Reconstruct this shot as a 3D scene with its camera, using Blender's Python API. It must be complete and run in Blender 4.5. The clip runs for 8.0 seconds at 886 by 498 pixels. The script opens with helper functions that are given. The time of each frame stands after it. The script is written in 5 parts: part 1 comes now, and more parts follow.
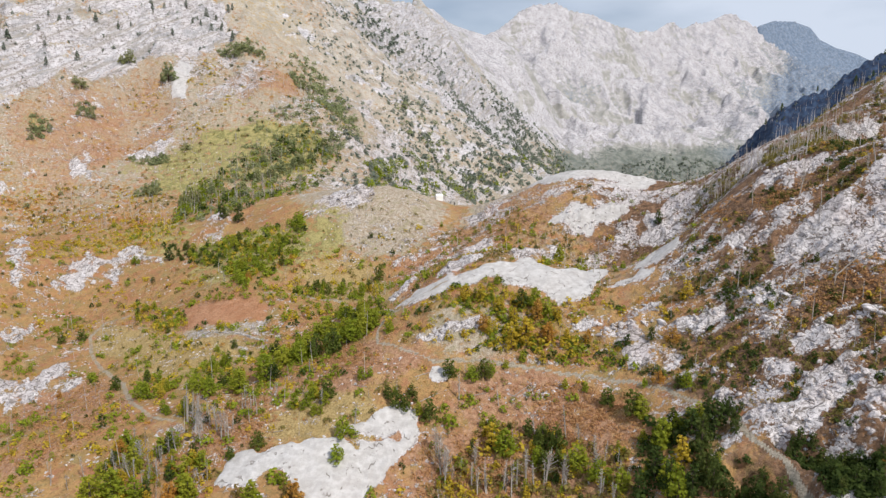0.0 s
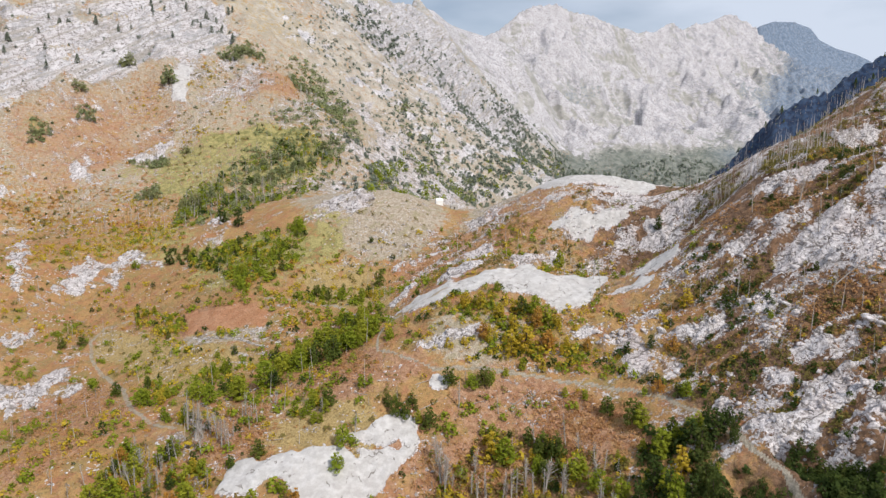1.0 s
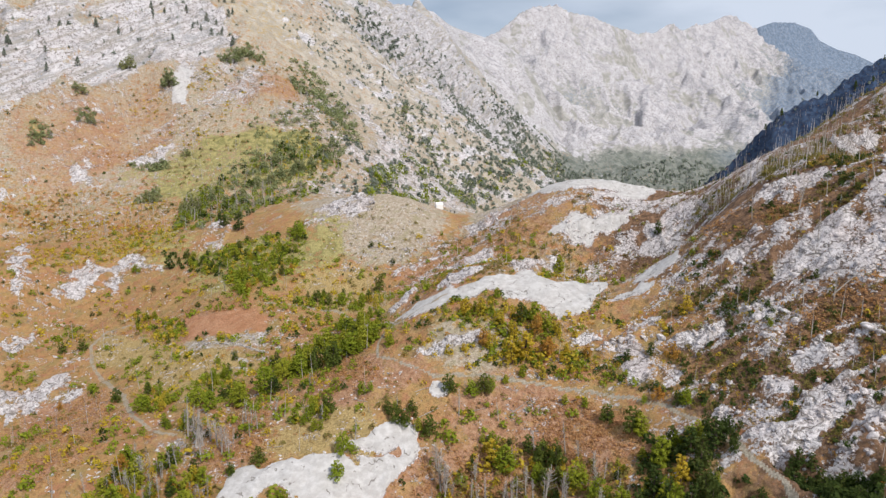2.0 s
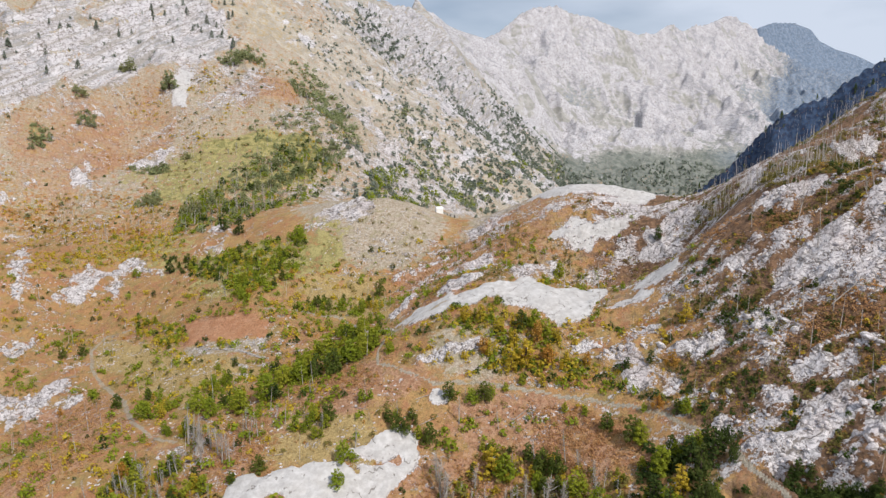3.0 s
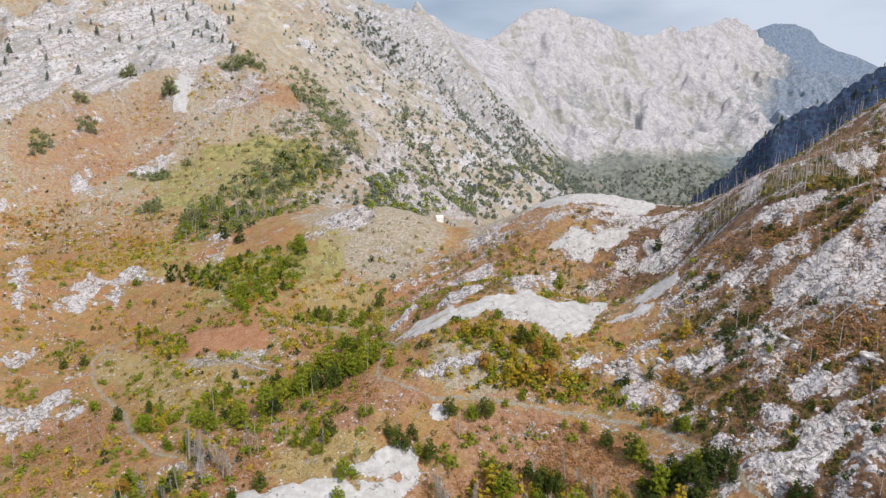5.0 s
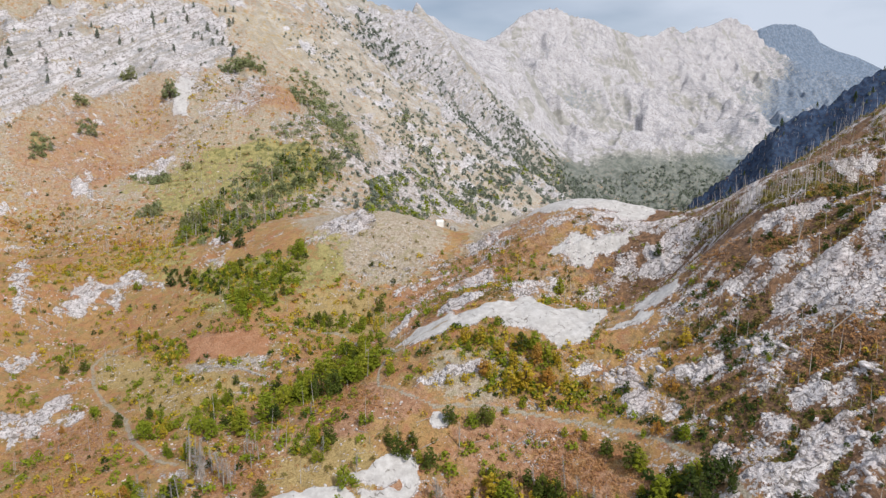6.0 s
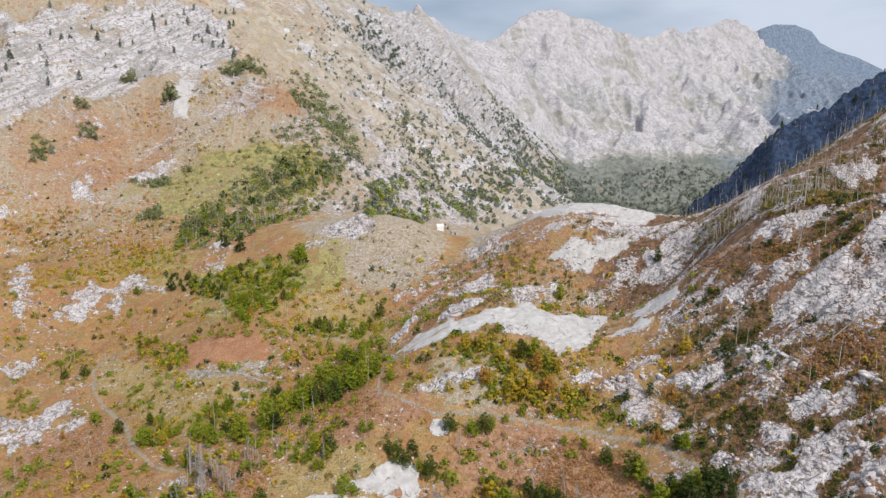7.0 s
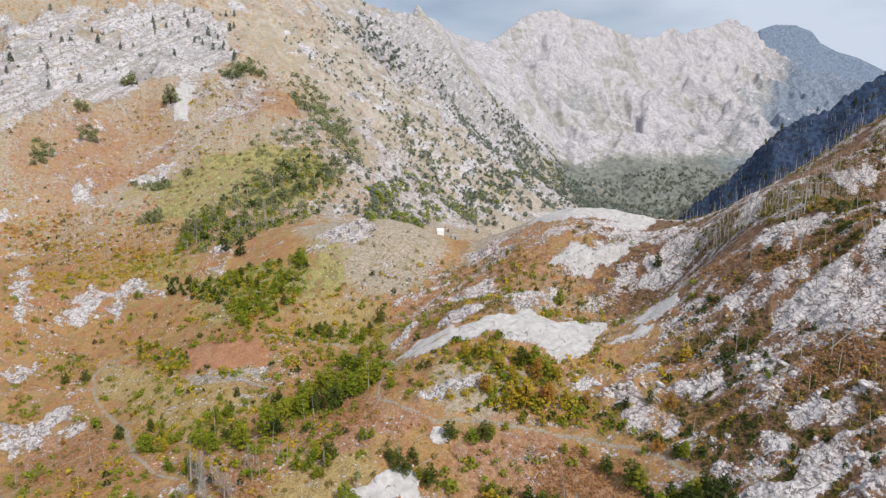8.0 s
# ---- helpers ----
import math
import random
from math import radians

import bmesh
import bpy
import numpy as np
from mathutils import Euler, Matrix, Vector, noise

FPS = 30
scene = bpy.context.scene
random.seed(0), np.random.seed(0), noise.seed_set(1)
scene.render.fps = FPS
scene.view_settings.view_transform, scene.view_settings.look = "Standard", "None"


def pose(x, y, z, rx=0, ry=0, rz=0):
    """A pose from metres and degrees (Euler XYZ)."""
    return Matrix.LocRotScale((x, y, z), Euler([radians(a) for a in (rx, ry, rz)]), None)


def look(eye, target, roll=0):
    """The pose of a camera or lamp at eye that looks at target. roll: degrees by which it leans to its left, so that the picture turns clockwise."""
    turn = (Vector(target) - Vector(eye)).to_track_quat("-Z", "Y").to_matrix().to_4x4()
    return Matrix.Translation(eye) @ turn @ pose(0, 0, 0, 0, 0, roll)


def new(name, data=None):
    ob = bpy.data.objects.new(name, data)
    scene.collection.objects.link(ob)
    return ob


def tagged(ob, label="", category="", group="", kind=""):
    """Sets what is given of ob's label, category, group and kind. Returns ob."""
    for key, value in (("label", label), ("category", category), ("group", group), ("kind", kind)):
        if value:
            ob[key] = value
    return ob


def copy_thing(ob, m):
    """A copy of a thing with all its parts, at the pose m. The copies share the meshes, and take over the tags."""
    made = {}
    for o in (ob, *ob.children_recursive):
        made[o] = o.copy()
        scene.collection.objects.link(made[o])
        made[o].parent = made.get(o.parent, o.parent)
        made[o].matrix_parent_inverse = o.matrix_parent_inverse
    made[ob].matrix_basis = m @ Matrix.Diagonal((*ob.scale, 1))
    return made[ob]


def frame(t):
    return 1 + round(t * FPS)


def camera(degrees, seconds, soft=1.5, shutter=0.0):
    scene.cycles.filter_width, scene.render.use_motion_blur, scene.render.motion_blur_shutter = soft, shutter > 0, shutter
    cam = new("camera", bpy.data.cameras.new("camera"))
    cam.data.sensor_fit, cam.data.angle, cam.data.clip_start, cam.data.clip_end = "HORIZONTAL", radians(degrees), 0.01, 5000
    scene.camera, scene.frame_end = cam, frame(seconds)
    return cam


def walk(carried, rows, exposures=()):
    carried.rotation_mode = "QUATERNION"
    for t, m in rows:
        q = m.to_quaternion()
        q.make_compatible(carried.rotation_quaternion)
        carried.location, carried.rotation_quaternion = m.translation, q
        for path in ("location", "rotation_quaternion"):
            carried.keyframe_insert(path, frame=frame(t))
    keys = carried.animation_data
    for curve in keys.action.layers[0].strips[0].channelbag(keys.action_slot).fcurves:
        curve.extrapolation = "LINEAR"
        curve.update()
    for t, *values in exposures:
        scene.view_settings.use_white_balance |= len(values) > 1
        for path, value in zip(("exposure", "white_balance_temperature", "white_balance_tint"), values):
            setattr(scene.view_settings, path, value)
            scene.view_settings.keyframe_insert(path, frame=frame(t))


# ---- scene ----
# ---------------------------------------------------------------- camera: a drone that rises straight up
cam = camera(65.0, 8.0, soft=1.4)
EYE = 130.0
RISE = [(0.0, 0.0), (0.5, 1.52), (1.0, 2.87), (1.5, 4.12), (3.0, 8.34), (3.5, 9.78), (4.0, 11.18), (4.5, 12.65),
        (6.0, 17.18), (6.5, 18.58), (7.0, 20.06), (7.5, 21.53), (8.0, 23.0)]


def drone(t, up):
    s = t / 8.0
    turn = 0.056 * s + 0.085 * (s * s - s)
    tilt = -0.11 * s - 0.09 * (s * s - s)
    return pose(-0.243 * s, 1.12 * s, EYE + up, 81.0 + tilt, -0.11 * s, turn)


walk(cam, [(t, drone(t, up)) for t, up in RISE], exposures=((0.0, -0.15), (3.0, -0.18), (8.0, -0.24)))

# ---------------------------------------------------------------- light: clear autumn sun from the side, thin cloud ahead
SUN_AZ, SUN_EL = radians(143), radians(47)      # clockwise from straight ahead, above the horizon
world = bpy.data.worlds.new("sky")
scene.world = world
world.use_nodes = True
wn, wl = world.node_tree.nodes, world.node_tree.links
sky = wn.new("ShaderNodeTexSky")
sky.sky_type, sky.sun_disc = "NISHITA", False
sky.sun_elevation, sky.sun_rotation = SUN_EL, SUN_AZ
sky.altitude, sky.dust_density = 900, 2.0
geo = wn.new("ShaderNodeTexCoord")
cl = wn.new("ShaderNodeTexNoise")
cl.inputs["Scale"].default_value, cl.inputs["Detail"].default_value = 2.2, 5
stretch = wn.new("ShaderNodeMapping")
stretch.inputs["Scale"].default_value = (1, 1, 3.2)
stretch.inputs["Location"].default_value = (1.15, 0.3, 0.2)
ramp = wn.new("ShaderNodeValToRGB")
ramp.color_ramp.elements[0].position, ramp.color_ramp.elements[1].position = 0.30, 0.56
ramp.color_ramp.elements[0].color = (0.32, 0.32, 0.32, 1)
mixc = wn.new("ShaderNodeMix")
mixc.data_type = "RGBA"
mixc.inputs[7].default_value = (7.9, 8.8, 10.4, 1)
wl.new(geo.outputs["Generated"], stretch.inputs["Vector"])
wl.new(stretch.outputs[0], cl.inputs["Vector"])
wl.new(cl.outputs["Fac"], ramp.inputs[0])
wl.new(ramp.outputs[0], mixc.inputs[0])
wl.new(sky.outputs[0], mixc.inputs[6])
wl.new(mixc.outputs[2], wn["Background"].inputs["Color"])
wn["Background"].inputs["Strength"].default_value = 0.092
lamp = bpy.data.lights.new("sun", "SUN")
lamp.energy, lamp.angle, lamp.color = 4.4, radians(0.6), (1.0, 0.935, 0.85)
sun_dir = Vector((math.sin(SUN_AZ) * math.cos(SUN_EL), math.cos(SUN_AZ) * math.cos(SUN_EL), math.sin(SUN_EL)))
sun = new("sun", lamp)
sun.matrix_world = look(sun_dir * 500 + Vector((0, 0, 400)), (0, 0, 400))


# ---------------------------------------------------------------- relief of the land, as a function of the plan
def lattice(ix, iy, seed):
    h = (ix.astype(np.int64) * 374761393 + iy.astype(np.int64) * 668265263 + seed * 974634599) & 0xFFFFFFFF
    h = ((h ^ (h >> 13)) * 1274126177) & 0xFFFFFFFF
    return ((h ^ (h >> 16)) & 0xFFFF) / 65535.0


def grain(x, y, size, seed=0):
    """Smooth noise from -1 to 1, with lumps of that size."""
    x, y = np.asarray(x, float) / size + 31.7 * seed, np.asarray(y, float) / size - 17.3 * seed
    ix, iy = np.floor(x), np.floor(y)
    u, v = x - ix, y - iy
    u, v = u * u * u * (u * (u * 6 - 15) + 10), v * v * v * (v * (v * 6 - 15) + 10)
    a, b = lattice(ix, iy, seed), lattice(ix + 1, iy, seed)
    c, d = lattice(ix, iy + 1, seed), lattice(ix + 1, iy + 1, seed)
    return 2 * (a + (b - a) * u + (c - a) * v + (a - b - c + d) * u * v) - 1


def layers(x, y, size, n, seed=0, gain=0.5):
    total, amp = 0, 1.0
    for k in range(n):
        total = total + amp * grain(x * 0.8 + y * 0.6, y * 0.8 - x * 0.6, size / 2 ** k, seed + k) if k % 2 else total + amp * grain(x, y, size / 2 ** k, seed + k)
        amp *= gain
    return total


def ridged(x, y, size, n, seed=0):
    total, amp = 0, 1.0
    for k in range(n):
        total = total + amp * (1 - 2 * np.abs(grain(x, y, size / 2 ** k, seed + k)))
        amp *= 0.5
    return total


def step(a, b, v):
    s = np.clip((v - a) / (b - a), 0, 1)
    return s * s * (3 - 2 * s)


# knolls and hollows on a tilted plain: x, y, height, width
BASIN_KNOLLS = [(0, -100, -62.6, 120), (5, 65, -25.3, 55), (5, 120, -6.0, 55), (-240, 140, -44.1, 80), (5, 175, -29.3, 55),
          (60, 175, 1.5, 55), (-105, 175, -17.1, 55), (60, 230, -10.5, 55), (5, 257, 6.1, 55), (-132, 257, 10.2, 55),
          (-77, 285, -8.1, 55), (-160, 300, -27.3, 80), (32, 312, 25.3, 55), (-105, 340, 13.4, 55), (-22, 367, -10.1, 55),
          (-325, 367, -9.0, 55), (-215, 395, -13.8, 55), (-270, 422, 10.4, 55), (60, 450, 21.3, 55), (-77, 450, 14.3, 55),
          (-22, 450, 23.0, 55), (-407, 450, -16.5, 55), (-132, 477, 13.4, 55), (-325, 505, -21.2, 55), (5, 505, -19.8, 55),
          (-50, 505, 6.1, 55), (-510, 530, 79.2, 180), (-240, 620, 7.9, 120), (-48, 463, 2.6, 25), (-2, 452, 2.0, 18), (-17, 312, -4.0, 22)]
EAST_KNOLLS = [(160, 60, 8.9, 80), (87, 92, -28.9, 55), (170, 120, 13.6, 55), (170, 257, 24.2, 55), (300, 260, 169.8, 120),
          (225, 285, -111.1, 55), (115, 285, 25.8, 55), (335, 312, -11.6, 55), (170, 340, 27.0, 55), (87, 340, -48.6, 55),
          (445, 395, 82.9, 55), (252, 395, 29.2, 55), (87, 395, 40.3, 55), (142, 450, -0.1, 55), (280, 450, 27.6, 55),
          (197, 450, 24.7, 55), (115, 505, -17.9, 55), (480, 560, 40.7, 120), (360, 620, -13.3, 120), (120, 710, -63.5, 180),
          (300, 740, -14.5, 120), (480, 890, 115.8, 180), (129, 422, 4.5, 24), (135, 256, -4.0, 16)]
WEST_KNOLLS = [(-540, 680, 40.6, 120), (-120, 680, 46.0, 120), (-420, 740, 38.3, 120), (-240, 800, 26.1, 120), (-120, 800, 11.7, 120),
          (-540, 800, 48.2, 120), (-465, 980, 305.2, 270), (210, 980, -13.2, 180), (-240, 980, 44.1, 180), (-60, 1070, 48.7, 180),
          (390, 1070, 40.9, 180), (600, 1100, -388.8, 400), (-510, 1160, 161.7, 180), (570, 1160, 207.7, 180), (-240, 1250, 184.6, 180),
          (210, 1250, -19.2, 180), (30, 1340, 91.8, 180), (300, 1430, 71.9, 180), (480, 1520, -149.7, 270), (-60, 1520, 158.0, 180),
          (120, 1520, -226.7, 180), (75, 1655, 193.4, 270)]
PLAIN = (-108.99, 12.65, 12.55)
# crests: x, y, height
FAR_CREST = [(-900, 2100, 180), (-300, 2080, 190), (40, 2050, 235), (106, 2049, 277), (157, 2080, 308), (226, 2130, 371), (272, 2170, 398), (345, 2200, 403),
             (393, 2230, 389), (452, 2260, 385), (581, 2350, 365), (656, 2420, 358), (746, 2500, 379), (810, 2550, 406),
             (877, 2600, 404), (970, 2660, 428), (1068, 2731, 466), (1123, 2760, 471), (1188, 2780, 439), (1230, 2750, 380),
             (1330, 2600, 270), (1700, 2500, 220), (2600, 2500, 300)]
MESA_CREST = [(1100, 3700, 330), (1500, 3700, 480), (1625, 3700, 575), (1741, 3800, 614), (1903, 3887, 625), (1989, 3900, 592), (2040, 3900, 533),
              (2135, 3900, 488), (2245, 3900, 458), (2600, 3900, 300)]
SHADE_SPUR = [(300, 850, -70), (335, 820, -28), (385, 790, 25), (458, 759, 82), (560, 735, 150), (720, 700, 240), (1000, 650, 340)]


def wall_face(x, y, crest, foot_y, foot_z, back):
    cx, cy, cz = (np.array(v, float) for v in zip(*crest))
    yc, zc = np.interp(x, cx, cy), np.interp(x, cx, cz)
    s = np.clip((y - foot_y) / (yc - foot_y), -0.3, 1)
    up = np.where(s > 0, 0.62 * s + 0.38 * np.abs(s) ** 6, 0.62 * s)
    return foot_z + (zc - foot_z) * up - back * np.maximum(0, y - yc), s


def spur(x, y, crest, left, right):
    """A crest line that falls away on both sides."""
    best = np.full(np.shape(x), -1e4)
    for (ax, ay, az), (bx, by, bz) in zip(crest, crest[1:]):
        dx, dy = bx - ax, by - ay
        t = np.clip(((x - ax) * dx + (y - ay) * dy) / (dx * dx + dy * dy), 0, 1)
        ox, oy = x - ax - t * dx, y - ay - t * dy
        side = np.where(dx * oy - dy * ox > 0, left, right)
        best = np.maximum(best, az + t * (bz - az) - side * np.hypot(ox, oy))
    return best


def smooth_max(a, b, k):
    h = np.clip(0.5 + 0.5 * (a - b) / k, 0, 1)
    return b + (a - b) * h + k * h * (1 - h)


def near_land(x, y):
    z = PLAIN[0] + PLAIN[1] * x / 100 + PLAIN[2] * y / 100
    for kx, ky, h, r in BASIN_KNOLLS + EAST_KNOLLS + WEST_KNOLLS:
        z = z + h * np.exp(-((x - kx) ** 2 + (y - ky) ** 2) / (0.98 * r * r))
    z = z - 8.0 * step(370, 428, y + 10 * step(100, 200, x)) * step(-25, 25, x) * (1 - step(560, 700, y))  # the saddle drops behind its edge
    yc = np.clip(1640 + 3 * x, 1250, 2000)
    z = z - 0.3 * step(150, 350, x) * np.maximum(0, y - 1250)
    return z - 0.75 * np.maximum(0, y - yc) - 0.5 * np.maximum(0, np.abs(x) - 700)


def far_ribs(x, y):
    """Ribs and gullies of the far wall, running down its slope."""
    x = x + 45 * grain(x, y, 190, 44)
    return ridged(x + 0.15 * y, y * 0.5, 210, 3, 41) - 0.6, ridged(x - 0.45 * y, y * 0.75 + 0.2 * x, 88, 4, 47) - 0.6


def far_flutes(x, y):
    """Narrow flutes down the far wall."""
    return ridged(x + 0.25 * y + 14 * grain(x, y, 70, 46), y * 0.32, 34, 2, 57) - 0.4


def east_ribs(x, y):
    """Tilted limestone ribs that run up the east slope."""
    return (ridged(x * 0.3, y + 0.05 * x, 9.0, 4, 13) - 0.6) / 0.8


def cliff_bed(x, y, z):
    """Place within a bed of the western cliff, 0 at the ledge's foot to 1 at the top of the face."""
    return ((z - 0.65 * x + 6 * grain(x, y, 60, 29)) / 25.0) % 1.0


def broad_land(x, y):
    """The land without its small roughness (camera start at height 0)."""
    x, y = np.asarray(x, float), np.asarray(y, float)
    z = near_land(x, y)
    foot = 1440 + 0.35 * np.maximum(0, x - 400)
    far, s = wall_face(x, y, FAR_CREST, foot, -75, 0.5)
    big, small = far_ribs(x, y)
    body = step(0.0, 0.22, s) * (1 - 0.75 * step(0.86, 1.0, s))
    hill = step(250, 420, x) * (1 - step(1000, 1250, x))
    far = far + hill * (44 * np.exp(-((s - 0.25) / 0.12) ** 2) - 32 * np.exp(-((s - 0.46) / 0.08) ** 2))
    bed = ((far - 0.55 * x + 12 * grain(x, y, 150, 43)) / 46) % 1.0
    crag = body * (31 * big + 18 * small + 5.5 * far_flutes(x, y)) + step(560, 760, x) * step(0.35, 0.5, s) * 24 * (step(0.3, 1.0, bed) - bed)
    far = far + np.where(y > 1300, crag, 0)
    z = smooth_max(z, np.where(y > 1250, far, -400), 14)
    mesa, s2 = wall_face(x, y, MESA_CREST, 3000, 60, 0.3)
    z = np.maximum(z, np.where(y > 2950, mesa + ridged(x, y, 260, 3, 51) * 14 * (1 - step(0.9, 1, s2)), -400))
    z = np.maximum(z, spur(x, y, SHADE_SPUR, 1.5, 1.5) + ridged(x, y, 70, 4, 55) * 8)
    return z


# smooth bare slabs: outlines in plan
SLABS_A = [(-71, 202), (-68, 215), (-58, 215), (-45, 215), (-34, 216), (-28, 212), (-24, 214), (-16, 213), (-14, 209), (-17, 204), (-24, 196), (-36, 191), (-43, 195), (-46, 201), (-50, 205), (-59, 202)]
SLABS_B = [(-33, 219), (-25, 221), (-24, 226), (-16, 228), (-7, 226), (-8, 218), (-12, 211), (-15, 206), (-22, 207), (-25, 213)]
SLABS_C = [(-21, 286), (-11, 296), (4, 290), (15, 287), (25, 291), (34, 294), (42, 290), (51, 284), (65, 286), (68, 283), (60, 267), (56, 264), (47, 261), (44, 260), (40, 266), (33, 272), (26, 273), (22, 279), (10, 280), (3, 277), (-6, 279)]
SLABS_D = [(80, 277), (88, 280), (96, 277), (94, 269), (88, 268), (80, 271), (77, 274)]
SLABS_E = [(50, 420), (57, 425), (74, 425), (95, 425), (116, 425), (122, 396), (114, 386), (94, 391), (70, 401)]
SLABS_F = [(54, 375), (67, 381), (77, 382), (85, 379), (100, 378), (102, 374), (92, 372), (81, 373), (79, 369), (71, 369), (69, 373), (60, 374)]
SLABS_G = [(60, 267), (69, 270), (78, 271), (84, 266), (80, 263), (72, 263), (64, 265)]
SLABS_H = [(-262, 681), (-268, 711), (-270, 734), (-258, 739), (-254, 714), (-249, 682)]
SLABS_I = [(-4, 241), (-1, 241), (2, 240), (4, 238), (3, 235), (0, 234), (-2, 235), (-4, 237)]
# turf strips across the slabs: outlines in plan
TURF_A = [(60, 404), (80, 398), (100, 396), (98, 393), (78, 394), (62, 400)]
TURF_B = [(-34, 218), (-24, 219), (-16, 217), (-20, 214), (-31, 215)]
TURF = [TURF_A, TURF_B]
SLABS = [SLABS_A, SLABS_B, SLABS_C, SLABS_D, SLABS_E, SLABS_F, SLABS_G, SLABS_H, SLABS_I]
# fissured limestone: outlines in plan
WEST_HUMP = [(-212, 316), (-199, 321), (-193, 331), (-180, 332), (-170, 307), (-175, 302), (-184, 299), (-193, 284)]
WEST_BANK = [(-234, 412), (-238, 438), (-231, 450), (-211, 434), (-209, 455), (-177, 439), (-176, 429), (-196, 433), (-201, 422), (-219, 413)]
WEST_KNOB = [(-161, 443), (-157, 471), (-149, 477), (-137, 434), (-152, 432)]
WEST_EDGE = [(-301, 476), (-298, 491), (-253, 419), (-247, 396), (-259, 406)]
WEST_LOW = [(-239, 361), (-229, 370), (-229, 380), (-225, 368), (-228, 351)]
HILL_A = [(-316, 581), (-312, 608), (-296, 594), (-298, 578), (-276, 569), (-282, 563), (-308, 580)]
HILL_B = [(-270, 606), (-260, 625), (-243, 634), (-236, 630), (-244, 610), (-260, 600)]
HILL_C = [(-349, 545), (-342, 564), (-333, 565), (-338, 549), (-346, 539)]
MOUND = [(-85, 428), (-71, 450), (-50, 457), (-42, 435), (-61, 431), (-77, 420)]
SADDLE_A = [(-30, 378), (-15, 387), (5, 390), (1, 381), (-14, 379), (-25, 373)]
SADDLE_B = [(4, 368), (17, 370), (29, 376), (24, 358), (13, 355)]
SADDLE_C = [(12, 413), (29, 422), (50, 424), (46, 406), (35, 406), (18, 401)]
SADDLE_D = [(28, 298), (35, 351), (52, 360), (65, 363), (60, 352), (38, 294)]
SADDLE_E = [(63, 374), (70, 380), (86, 382), (101, 381), (101, 375), (85, 376), (81, 369), (71, 369)]
SADDLE_F = [(92, 364), (94, 369), (104, 374), (102, 360)]
SADDLE_G = [(-4, 303), (4, 304), (16, 302), (13, 295), (4, 293)]
SADDLE_H = [(-25, 313), (-18, 332), (-14, 335), (-15, 316), (-21, 305)]
BENCH_A = [(-10, 254), (-3, 257), (14, 257), (13, 254), (1, 252), (-8, 251)]
BENCH_B = [(47, 250), (54, 252), (63, 247), (76, 242), (74, 239), (61, 242), (49, 246)]
RIB_A = [(99, 253), (106, 256), (112, 255), (118, 251), (125, 248), (129, 246), (124, 245), (118, 246), (114, 246), (121, 242), (113, 242), (106, 244)]
RIB_B = [(104, 228), (107, 231), (115, 238), (126, 237), (133, 237), (138, 236), (136, 231), (140, 228), (145, 226), (138, 212), (131, 213), (126, 216), (123, 221), (121, 229), (116, 223), (112, 223)]
RIB_C = [(107, 372), (123, 366), (136, 378), (138, 374), (131, 359), (121, 356), (120, 344), (113, 348), (104, 359)]
RIB_D = [(133, 300), (150, 330), (163, 356), (158, 359), (145, 344)]
RIB_E = [(122, 268), (129, 270), (137, 263), (129, 258), (124, 263)]
RIB_F = [(194, 347), (209, 354), (217, 349), (207, 338), (193, 335)]
RIB_G = [(145, 235), (158, 255), (165, 258), (150, 233)]
RIB_H = [(141, 269), (149, 263), (139, 257), (135, 259)]
SCREE = [(105, 208), (111, 207), (117, 206), (118, 202), (122, 198), (119, 193), (113, 194), (109, 195), (103, 202)]
GREAT_BLOCK = [(102, 189), (108, 192), (113, 185), (112, 182), (107, 178), (102, 177), (98, 180)]
CRAG_A = [(92, 201), (98, 205), (102, 200), (103, 194), (98, 188), (91, 187), (90, 193)]
CRAG_B = [(102, 228), (105, 230), (110, 225), (112, 219), (107, 220)]
CRAG_C = [(120, 201), (124, 202), (128, 197), (127, 195), (122, 197)]
CRAG_D = [(111, 182), (114, 186), (117, 184), (115, 178), (111, 177)]
CRAG_E = [(64, 232), (70, 235), (75, 229), (79, 221), (76, 218), (69, 222), (64, 226)]
CRAG_F = [(81, 207), (85, 211), (91, 209), (90, 204), (85, 203)]
CRAG_G = [(85, 184), (90, 187), (97, 177), (99, 173), (92, 170)]
CRAG_H = [(103, 171), (108, 173), (116, 172), (113, 167), (104, 155)]
CRAG_I = [(81, 199), (84, 202), (88, 196), (87, 192), (82, 193)]
CRAG_J = [(104, 212), (101, 220), (107, 218), (110, 217), (108, 212)]
CRAG_K = [(82, 234), (87, 234), (98, 231), (94, 227), (86, 228)]
CRAG_L = [(61, 246), (72, 247), (78, 245), (74, 240), (64, 241)]
OUTCROPS = [WEST_HUMP, WEST_BANK, WEST_KNOB, WEST_EDGE, WEST_LOW, HILL_A, HILL_B, HILL_C, MOUND, SADDLE_A, SADDLE_B, SADDLE_C, SADDLE_D, SADDLE_E, SADDLE_F, SADDLE_G, SADDLE_H, BENCH_A, BENCH_B, RIB_A, RIB_B, RIB_C, RIB_D, RIB_E, RIB_F, RIB_G, RIB_H, SCREE, GREAT_BLOCK, CRAG_A, CRAG_B, CRAG_C, CRAG_D, CRAG_E, CRAG_F, CRAG_G, CRAG_H, CRAG_I, CRAG_J, CRAG_K, CRAG_L]
